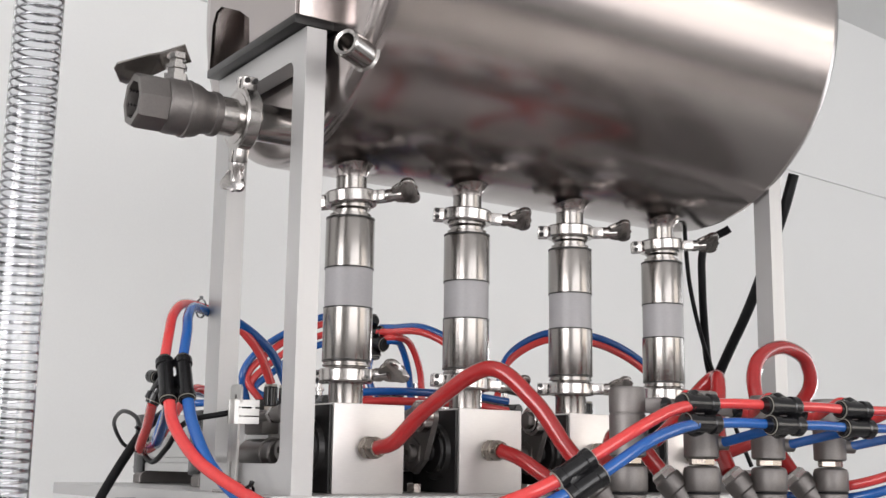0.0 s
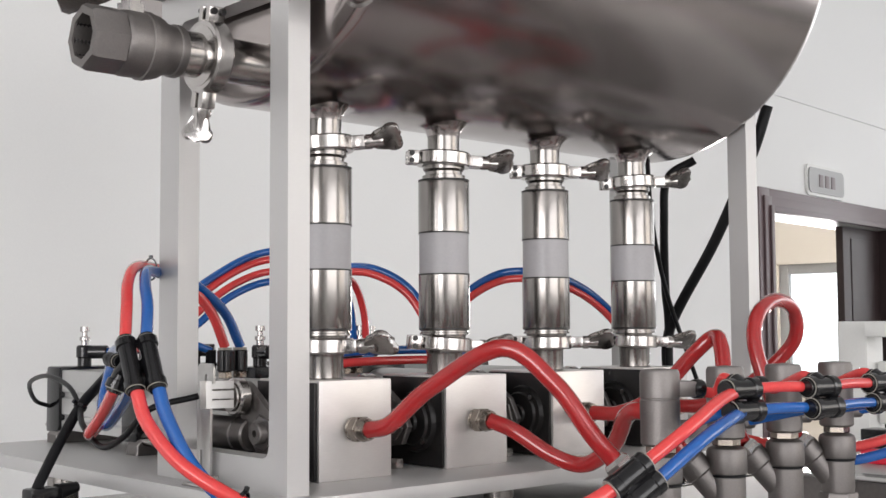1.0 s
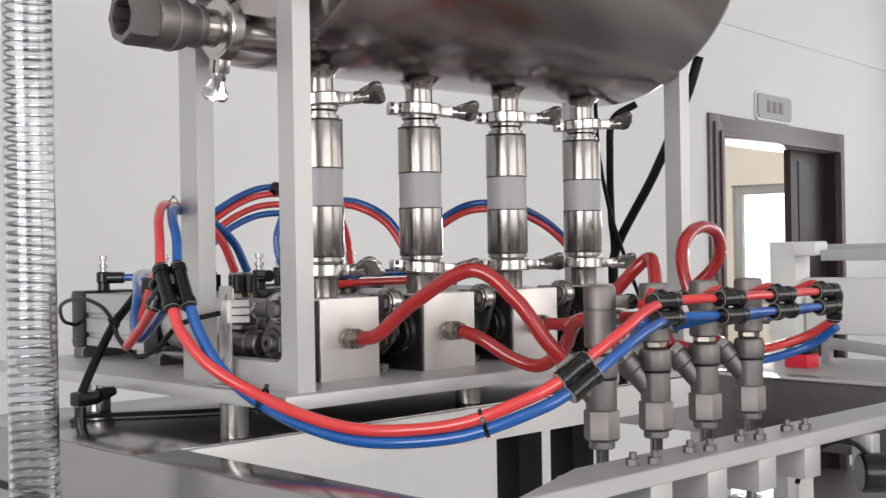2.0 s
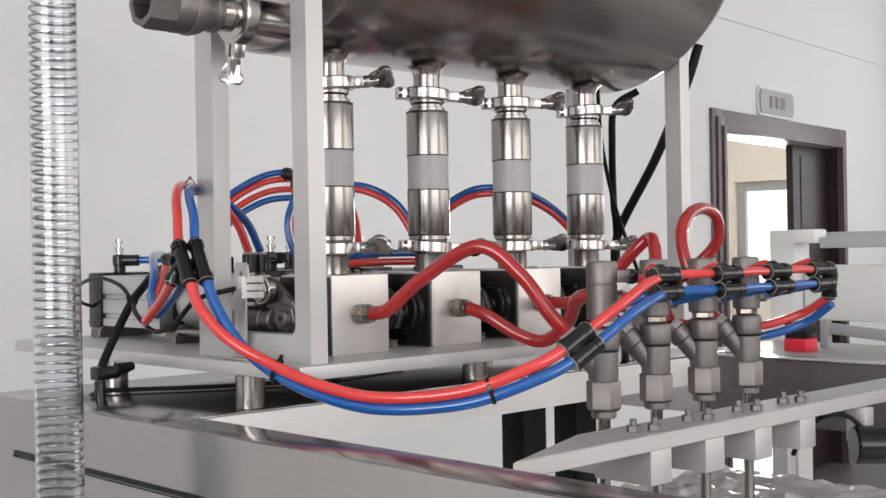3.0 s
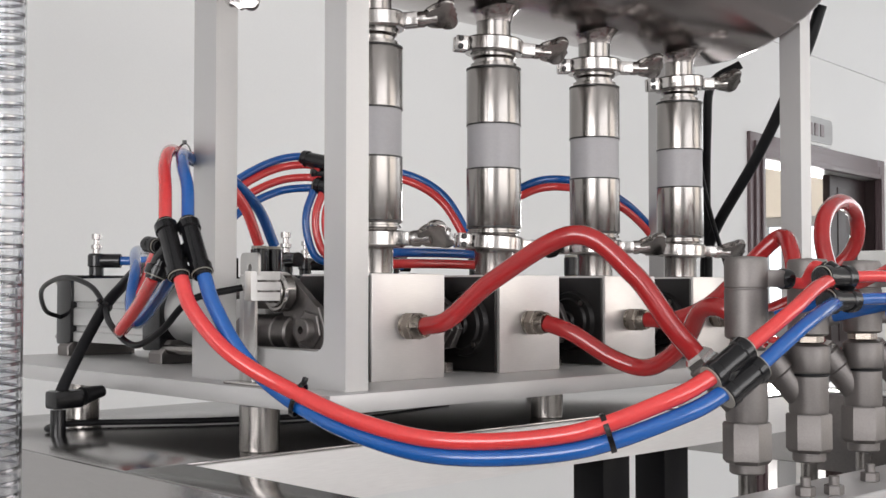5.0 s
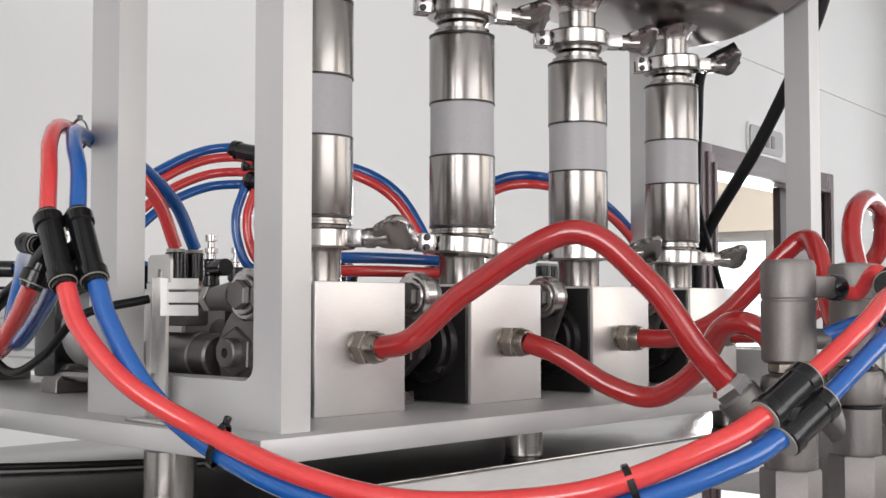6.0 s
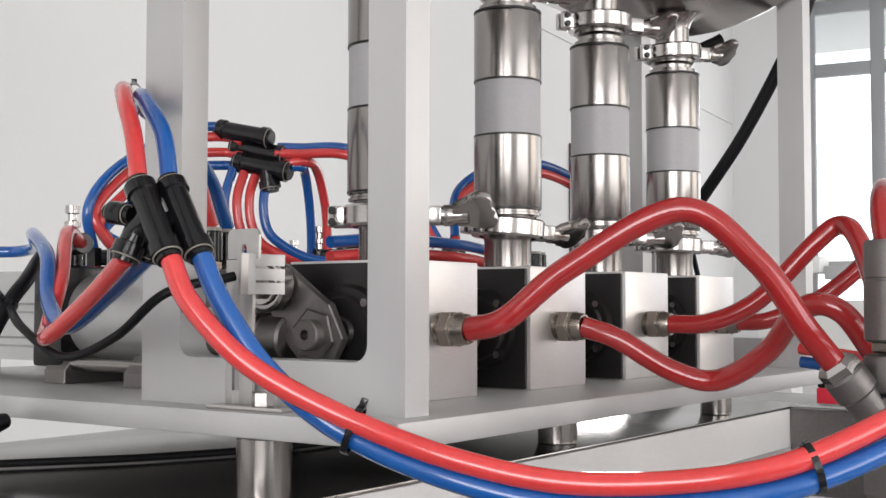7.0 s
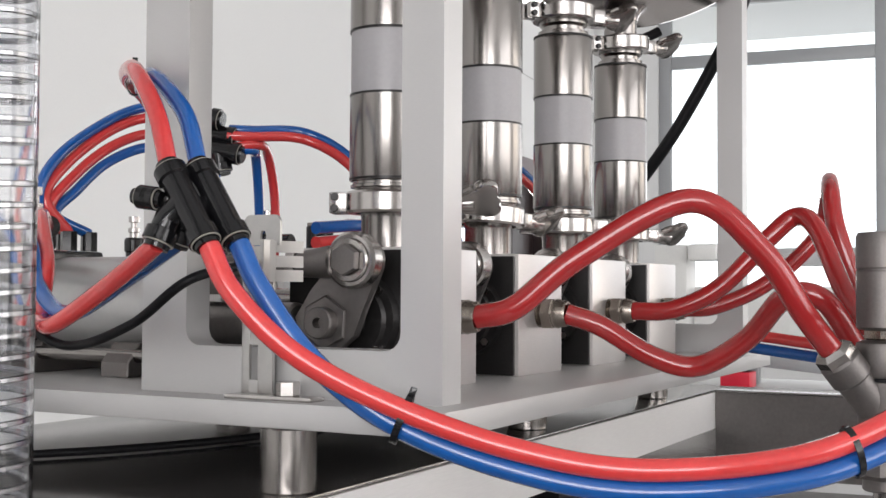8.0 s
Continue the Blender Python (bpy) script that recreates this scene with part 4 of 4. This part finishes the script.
def cable_tie(p, axis, r, tail, wide=(0.64, 1.16)):
    tie = thing("cable_tie", aim(p, Vector(p) + Vector(axis)), "black nylon cable tie round two air tubes", "cable tie", "cable ties")
    part("band", lathe([(r, -0.0022), (r + 0.0012, -0.0022), (r + 0.0012, 0.0022), (r, 0.0022)], Matrix.Diagonal((*wide, 1, 1)), 24), M_BLACK, tie)
    part("tail", box((-0.002, r * wide[1], -0.002), (0.002, r * wide[1] + tail, 0.002), 0.0005), M_BLACK, tie)


def tie_pair(one, two, index, tail, r=0.0125):
    """A tie round two tubes that run side by side, at a step of their curves."""
    a, b = curve_points(one), curve_points(two)
    cable_tie((a[index] + b[index]) / 2, a[index + 1] - a[index - 1], r, tail)


tie_pair(LOOP, blue_loop, 31, 0.006)
tie_pair(LOOP, blue_loop, 63, 0.002)


def connector(points, r, label="black push-in tube connector", branch=None, collar=True):
    """A black connector along two or more points, a pale collar at each end."""
    con = thing("tube_connector", (0, 0, 0), label, "connector", "tube connectors")
    body = sweep(points, r, 18, 4, None, False)
    part("body", body, M_BLACK, con)
    ends = [(points[0], points[1]), (points[-1], points[-2])]
    if branch:
        part("branch", sweep(branch, r * 0.95, 18, 4, None, False), M_BLACK, con)
        ends.append((branch[-1], branch[-2]))
    for p, q in ends:
        out = (Vector(p) - Vector(q)).normalized()
        m = aim(Vector(p) - out * 0.006, Vector(p) + out)
        part("sleeve", lathe([(r * 0.98, -0.004), (r + 0.0016, -0.003), (r + 0.0016, 0.0048), (r * 0.9, 0.0052), (0, 0.0052)], m, 20), M_BLACK, con)
        if collar:
            part("collar", lathe([(0, 0.0052), (r + 0.0008, 0.0052), (r + 0.0008, 0.0059), (0, 0.0060)], m, 20), M_COLLAR, con)
            part("release_ring", lathe([(0, 0.0062), (r * 0.90, 0.0062), (r * 0.86, 0.0092), (0, 0.0094)], m, 20), M_BLACK, con)
    return con


# two wye connectors beside the end frame
YT, YB = Vector((-0.225, 0.028, 1.350)), Vector((-0.232, -0.008, 1.302))
OFF = Vector((0.019, -0.008, 0.002))
BR = Vector((-0.237, 0.026, 1.302))
connector([YT, YB], 0.0090, "black wye connector for red air tube", [YT.lerp(YB, 0.45), Vector((-0.231, 0.023, 1.318)), BR])
connector([YT + OFF, YB + OFF], 0.0090, "black wye connector for blue air tube", [YT.lerp(YB, 0.45) + OFF, Vector((-0.217, 0.019, 1.318)), BR + OFF + Vector((0.0, 0.008, 0.0))])
connector([YT.lerp(YB, 0.5) + Vector((-0.004, 0.020, 0.004)), YT.lerp(YB, 0.5) + Vector((-0.006, 0.034, 0.006))], 0.006, "small black connector plug")
# over the top to the rear post, then inside and down to the first pump
TOPARC = [YT, (-0.214, 0.047, 1.384), (-0.200, 0.072, 1.410), (-0.174, 0.106, 1.428), (-0.130, 0.150, 1.431), (-0.080, 0.172, 1.420), (-0.038, 0.176, 1.383), (-0.016, 0.178, 1.340)]
hose("air_tube", TOPARC, AR, M_RED, "red air tube arching over to the rear post", AIR, "tube")
BLUEARC = [Vector(p) + Vector(d) for p, d in zip(TOPARC, [OFF, OFF, (0.016, -0.007, -0.002), (0.0115, -0.006, -0.004), (0.009, -0.006, -0.007), (0.012, -0.002, -0.004), (0.022, 0.006, 0), (0.026, 0.007, 0)])]
hose("air_tube", BLUEARC, AR, M_BLUE, "blue air tube arching over to the rear post", AIR, "tube")
tie_pair(TOPARC, BLUEARC, 37, 0.004, 0.0100)
# branches looping back to the cylinder's rear
hose("air_tube", [BR, (-0.222, 0.080, 1.276), (-0.205, 0.146, 1.249), (-0.168, 0.196, 1.256), (-0.135, 0.225, 1.292), (-0.080, 0.290, 1.335), (-0.030, 0.335, 1.3295)], AR, M_RED, "red air tube curling back to a cylinder", AIR, "tube")
hose("air_tube", [BR + OFF + Vector((0, 0.008, 0)), (-0.198, 0.088, 1.280), (-0.180, 0.158, 1.256), (-0.158, 0.210, 1.276), (-0.130, 0.250, 1.312), (-0.085, 0.330, 1.334), (-0.020, 0.420, 1.338), (0.040, 0.500, 1.333), (0.046, 0.538, 1.3295), (0.0245, 0.5645, 1.3290)], AR, M_BLUE, "blue air tube curling back to a cylinder", AIR, "tube")

# tube bundle behind the columns, with a cluster of connectors
CL, CR = Vector((0.236, 0.430, 1.460)), Vector((0.264, 0.336, 1.440))
for i, (mat, dz, dx, word) in enumerate(((M_BLUE, 0.019, -0.012, "blue"), (M_RED, 0.007, -0.004, "red"), (M_RED, -0.011, 0.003, "red"), (M_BLUE, -0.026, 0.010, "blue"))):
    hose("air_tube", [(0.072 + 0.014 * i, 0.445 - 0.02 * (i % 2), 1.330), (0.072 + dx, 0.440, 1.362 + 0.5 * dz), (0.100 + dx, 0.440, 1.396 + 0.8 * dz), (0.150, 0.440, 1.432 + dz), (0.200, 0.438, 1.454 + dz), CL + Vector((0.002, -0.006, dz)), CL.lerp(CR, 0.32) + Vector((0, 0, 0.9 * dz))], 0.0056, mat, word + " air tube in the rear bundle", AIR, "tube")
    part("seat", hexnut((0.072 + 0.014 * i, 0.445 - 0.02 * (i % 2), 1.3045), (0.072 + 0.014 * i, 0.445 - 0.02 * (i % 2), 1.332), 0.0085), M_BLACK, thing("push_in_fitting", (0, 0, 0), "small black push-in fitting on a cylinder", "fitting", "push-in fittings of the rear bundle"))
for dz, slide, side in ((0.016, 0.0, 0.0), (-0.001, 0.14, 0.008), (-0.018, 0.26, -0.002)):
    shift = Vector((side, 0, dz))
    a, b = CL.lerp(CR, slide) + shift, CL.lerp(CR, 0.66 + slide) + shift
    connector([a, b], 0.0108, "black rear tube connector", [a.lerp(b, 0.6), a.lerp(b, 0.64) + Vector((0, -0.002, -0.024))] if dz < -0.01 else None)
THIN = 0.0056
ARCS = [CL.lerp(CR, 0.75), CR + Vector((0.004, 0.0, 0.004)), (0.290, 0.278, 1.440), (0.325, 0.236, 1.408), (0.346, 0.198, 1.338)]
hose("air_tube", ARCS, THIN, M_RED, "thin red air tube behind the columns", AIR, "tube")
hose("air_tube", [Vector(p) + Vector((0.007, 0.003, 0.008)) for p in ARCS], THIN, M_BLUE, "thin blue air tube behind the columns", AIR, "tube")
ARCS = [(0.372, 0.190, 1.338), (0.405, 0.210, 1.392), (0.440, 0.187, 1.424), (0.480, 0.165, 1.434), (0.552, 0.152, 1.427), (0.620, 0.140, 1.398), (0.675, 0.132, 1.350), (0.695, 0.130, 1.290)]
hose("air_tube", ARCS, THIN, M_RED, "thin red air tube arching between two pumps", AIR, "tube")
hose("air_tube", [Vector(p) + Vector((0.004, 0.004, 0.0115)) for p in ARCS], THIN, M_BLUE, "thin blue air tube arching between two pumps", AIR, "tube")
for mat, d, word in ((M_BLUE, -0.022, "blue"), (M_RED, -0.008, "red"), (M_RED, 0.006, "red"), (M_BLUE, 0.022, "blue")):
    side = Vector((0.6 * d, -0.8 * d, 0))
    hose("air_tube", [CL.lerp(CR, 0.45) + side + Vector((0, 0, -0.022)), Vector((0.236, 0.388, 1.395)) + side, Vector((0.236, 0.384, 1.362)) + side, Vector((0.246, 0.374, 1.338 + 0.25 * d)) + side, Vector((0.272, 0.352, 1.326)) + side, Vector((0.305, 0.325, 1.322)) + side], 0.0056, mat, word + " air tube dropping from the rear connectors", AIR, "tube")
DROP = [CL.lerp(CR, 0.8) + Vector((0, 0, -0.016)), CR + Vector((0.010, 0.002, -0.010)), (0.296, 0.350, 1.424), (0.318, 0.362, 1.388), (0.326, 0.366, 1.345), (0.326, 0.368, 1.312)]
hose("air_tube", DROP, 0.0056, M_BLUE, "blue air tube looping down to a pump", AIR, "tube")
hose("air_tube", [Vector(p) + Vector(d) for p, d in zip(DROP, [(0, 0, 0.003), (0.002, -0.006, 0.006), (0.012, -0.008, 0.004), (0.014, -0.012, 0.002), (0.013, -0.014, 0), (0.013, -0.014, 0)])], 0.0056, M_RED, "red air tube looping down to a pump", AIR, "tube")
for mat, dz, word in ((M_RED, 0.0, "red"), (M_BLUE, 0.013, "blue")):
    hose("air_tube", [(0.055, 0.105, 1.3145 + dz), (0.13, 0.100, 1.320 + dz), (0.25, 0.100, 1.320 + dz), (0.33, 0.108, 1.3145 + dz)], THIN, mat, word + " air tube lying behind the pump blocks", AIR, "tube")

# manifold along the nozzles
MZ = 1.301
MX = [0.185, 0.280, 0.398, 0.518]
MY = [-0.414, -0.442, -0.442, -0.438]
MR = 0.0054
double = thing("tube_coupling", (0, 0, 0), "black double coupling joining red and blue air tubes", "connector")
C0, C1 = Vector((0.009, -0.406, 1.224)), Vector((0.034, -0.4146, 1.2412))
for d in (Vector((0, 0, 0.0)), Vector((0.008, -0.007, -0.0145))):
    part("barrel", sweep([C0 + d, C1 + d], 0.0108, 20, 4, None, False), M_BLACK, double)
    for p, q in ((C0, C1), (C1, C0)):
        outward = (p - q).normalized()
        part("sleeve", rod(p + d - outward * 0.004, p + outward * 0.005 + d, 0.0118, 20, 0.001), M_BLACK, double)
        part("collar", rod(p + d + outward * 0.0051, p + outward * 0.0058 + d, 0.0108, 20), M_COLLAR, double)
part("strap", box((-0.013, -0.011, -0.006), (0.013, 0.011, 0.006), 0.002, aim((C0 + C1) / 2 + Vector((0.004, -0.0035, -0.007)), C1) @ pose(0, 0, 0, 0, 90, 0)), M_BLACK, double)
hose("air_tube", [C1, (0.088, -0.426, 1.272), (0.138, -0.422, 1.292), (MX[0], MY[0], MZ)], 0.0062, M_RED, "red air tube rising to the nozzle manifold", AIR, "tube")
hose("air_tube", [C1 + Vector((0.008, -0.007, -0.0145)), (0.098, -0.432, 1.260), (0.142, -0.428, 1.274), (MX[0], MY[0] - 0.004, MZ - 0.020)], 0.0062, M_BLUE, "blue air tube rising to the nozzle manifold", AIR, "tube")
for k in range(3):
    for mat, dz, dy, word in ((M_RED, 0.0, 0.0, "red"), (M_BLUE, -0.020, -0.004, "blue")):
        a, b = Vector((MX[k], MY[k] + dy, MZ + dz)), Vector((MX[k + 1], MY[k + 1] + dy, MZ + dz))
        hose("air_tube", [a, a.lerp(b, 0.5) + Vector((0, 0, 0.0015)), b], MR, mat, word + " air tube between two manifold tees", AIR, "tube")
for k in range(4):
    for dz, dy in ((0.0, 0.0), (-0.020, -0.004)):
        c = Vector((MX[k], MY[k] + dy, MZ + dz))
        d = Vector((0.0215, -0.0015, 0))
        port = Vector((NX0 + NSTEP * k + 0.040, NY - 0.0222, NZ + 0.166))
        tee = [c, c + Vector((0.0, 0.010, 0.006 if dz == 0 else -0.008))]
        connector([c - d, c + d], 0.0096, "black tee connector of the nozzle manifold", tee if dz == 0 else [c, c + Vector((0.004, 0.016, -0.003))])
    hose("air_tube", [(MX[k], MY[k] + 0.008, MZ + 0.005), (MX[k] + 0.004, MY[k] + 0.022, MZ + 0.010), port + Vector((0.010, -0.008, 0.0)), port], 0.0055, M_RED, "short orange-red air tube into a nozzle valve", AIR, "tube")
    low = Vector((NX0 + NSTEP * k + 0.018, NY - 0.012, NZ + 0.132))
    hose("air_tube", [(MX[k] + 0.004, MY[k] + 0.012, MZ - 0.023), (MX[k] + 0.006, MY[k] + 0.034, MZ - 0.026), low], 0.0055, M_BLUE, "short blue air tube into a nozzle valve", AIR, "tube")
END = Vector((MX[3], MY[3], MZ))
connector([END + Vector((0.020, -0.002, 0.002)), END + Vector((0.034, 0.0, -0.006)), END + Vector((0.036, 0.006, -0.040))], 0.0095, "black elbow closing the manifold")
hose("air_tube", [END + Vector((0.036, 0.006, -0.040)), (0.556, -0.385, 1.235), (0.520, -0.330, 1.216), (0.490, -0.270, 1.216), (0.500, -0.16, 1.228)], AR, M_RED, "red air tube returning under the manifold", AIR, "tube")
hose("air_tube", [END + Vector((0.040, 0.004, -0.050)), (0.562, -0.389, 1.222), (0.524, -0.335, 1.202), (0.492, -0.272, 1.202), (0.504, -0.16, 1.214)], AR, M_BLUE, "blue air tube returning under the manifold", AIR, "tube")

# black cables behind the last column
CAB = "black cables behind the tank"
hose("cable", [(0.706, -0.118, 1.68), (0.702, -0.092, 1.61), (0.710, -0.020, 1.49), (0.724, 0.075, 1.363), (0.726, 0.085, 1.28), (0.726, 0.09, PLATE - 0.01)], 0.0082, M_RUBBER, "thick black cable slanting down behind the tank", CAB, "cable")
hose("cable", [(0.690, 0.00, 1.612), (0.668, 0.034, 1.585), (0.672, 0.045, 1.52), (0.700, 0.066, 1.42), (0.722, 0.078, 1.362), (0.722, 0.08, 1.20)], 0.0065, M_RUBBER, "thick black cable hanging from the tank's underside", CAB, "cable")
hose("cable", [(0.640, 0.05, 1.615), (0.652, 0.052, 1.52), (0.690, 0.058, 1.42), (0.745, 0.06, 1.32), (0.790, 0.06, 1.24)], 0.0035, M_RUBBER, "thin black cable behind the last column", CAB, "cable")

# cables and plug at the rear of the plate
CABLE = [(-0.226, 0.232, 1.181), (-0.216, 0.236, 1.198), (-0.192, 0.244, 1.235), (-0.166, 0.250, 1.272), (-0.140, 0.262, 1.293), (-0.100, 0.300, 1.312), (-0.062, 0.345, 1.3165)]
hose("cable", CABLE, 0.0062, M_RUBBER, "black sheathed cable rising from a plug", "cables on the pump plate", "cable")
hose("cable", [CABLE[3], (-0.184, 0.205, 1.254), (-0.188, 0.150, 1.234), (-0.195, 0.085, 1.250), (-0.190, 0.040, 1.280), (-0.146, 0.020, 1.292)], 0.0034, M_RUBBER, "thin black cable drooping to the sensor bracket", "cables on the pump plate", "cable")
hose("cable", [(-0.047, 0.60, 1.252), (-0.075, 0.585, 1.262), (-0.120, 0.50, 1.290), (-0.150, 0.38, 1.304), (-0.158, 0.30, 1.294), CABLE[3]], 0.0030, M_RUBBER, "thin black cable along the air cylinder", "cables on the pump plate", "cable")
cable_tie(CABLE[3], (0.026, 0.006, 0.037), 0.0066, 0.006, (1, 1))
plug = thing("cable_plug", pose(-0.219, 0.231, 1.176, 0, 0, 10), "black moulded cable plug below the pump plate", "plug")
part("body", box((-0.020, -0.010, -0.009), (0.016, 0.010, 0.010), 0.004), M_BLACK, plug)
part("boot", lathe([(0, 0), (0.010, 0), (0.006, 0.026), (0, 0.026)], aim((0.020, 0, 0.002), (0.06, 0, 0.008)), 16), M_RUBBER, plug)
part("stud", rod((-0.010, 0, -0.010), (-0.010, 0, -0.038), 0.008, 14), M_BLACK, plug)
hose("cable", [(-0.229, 0.230, 1.1445), (-0.225, 0.26, 1.1445), (-0.18, 0.28, 1.1445), (-0.05, 0.20, 1.1445), (0.1, 0.16, 1.1445), (0.3, 0.2, 1.1435)], 0.0033, M_RUBBER, "black cable lying on the cabinet top", "cables on the pump plate", "cable")

# clear ribbed suction hose
HX, HY = -0.4055, -0.011
suction = thing("suction_hose", pose(HX, HY, 0.0), "clear vinyl suction hose with a steel wire spiral", "hose")
part("wall", lathe([(0.0264, 0.0), (0.0264, 2.75), (0.0247, 2.75), (0.0247, 0.0), (0.0264, 0.0)], None, 32), M_CLEAR, suction)
turns, per = 266, 14
wire = [(0.0253 * math.cos(2 * math.pi * i / per), 0.0253 * math.sin(2 * math.pi * i / per), 0.01 + 0.0102 * i / per) for i in range(turns * per)]
part("wire_spiral", sweep(wire, 0.0016, 5, 1, None, False), M_HOSEWIRE, suction)

# neighbouring equipment beyond the bay
arm = thing("guard_arm", (1.60, 0.20, 0), "white machine head with a grey guard rail", "machine")
part("head", box((0.0, -0.03, 1.338), (0.06, 0.03, 1.372), 0.006), M_WHITEPAINT, arm)
part("column", box((0.03, 0.04, 0.0), (0.10, 0.11, 1.372), 0.004), M_WHITEPAINT, arm)
part("cover", box((0.062, -0.78, 1.150), (0.098, 0.035, 1.285), 0.006), M_WHITEPAINT, arm, "white enamelled side cover")
part("rail", box((0.02, -0.95, 1.326), (0.055, -0.031, 1.352), 0.003), M_GREY, arm)
part("rail", box((0.10, -0.95, 1.345), (0.16, 0.11, 1.365), 0.003), M_GREY, arm)
feeder = thing("feed_table", (1.15, 0.0, 0), "grey feed table beside the filling machine", "table")
part("top", box((0.0, -0.90, 1.085), (0.42, 0.26, 1.105), 0.003), M_ALU, feeder)
part("guide_arm", box((-0.008, 0.0, -0.012), (0.008, 0.42, 0.012), 0.003, aim((0.285, 0.06, 1.150), (0.300, -0.36, 1.112)) @ pose(0, 0, 0, 90, 0, 0)), M_FRAME, feeder, "slanting grey guide arm")
for x in (0.03, 0.36):
    for y in (-0.85, 0.20):
        part("leg", box((x, y, 0), (x + 0.04, y + 0.04, 1.085), 0.003), M_ALU, feeder)
part("bracket", box((0.276, 0.045, 1.1052), (0.294, 0.065, 1.168), 0.002), M_FRAME, feeder)
part("wire_loop", sweep([(0.36, -0.10, 1.106), (0.365, -0.10, 1.20), (0.36, -0.115, 1.235), (0.362, -0.135, 1.20), (0.362, -0.14, 1.106)], 0.0035), M_RUBBER, feeder, "thin black wire loop")
lampbox = thing("indicator_box", (1.31, 0.035, 1.1052), "black box with a red front on the feed table", "box")
part("case", box((0, 0, 0.0285), (0.05, 0.05, 0.064), 0.003), M_BLACK, lampbox)
part("red_base", box((-0.001, -0.001, 0), (0.051, 0.051, 0.0280), 0.002), M_LAMP_RED, lampbox)
motor = thing("gear_motor", (0.575, -0.500, 1.055), "small black gear motor with a wire loop", "motor")
part("case", lathe([(0, 0), (0.024, 0), (0.027, 0.004), (0.027, 0.050), (0.024, 0.053), (0, 0.053)], aim((-0.03, 0.03, 0), (0.02, -0.02, 0)), 28), M_BLACK, motor)
part("flange", lathe([(0, 0), (0.020, 0), (0.020, 0.014), (0.008, 0.015), (0.008, 0.03), (0, 0.03)], aim((0.0075, -0.0075, 0), (0.06, -0.06, 0)), 24), M_CLAMP, motor)
part("bracket", box((-0.012, 0.02, 0.0), (0.012, 0.05, RZ - 0.0195 - 1.055), 0.002), M_ALU, motor)
part("lead", sweep([(-0.02, 0.02, 0.022), (-0.035, 0.035, 0.040), (-0.058, 0.055, 0.042), (-0.075, 0.080, 0.020), (-0.080, 0.095, -0.015)], 0.0035), M_RUBBER, motor)

motions()
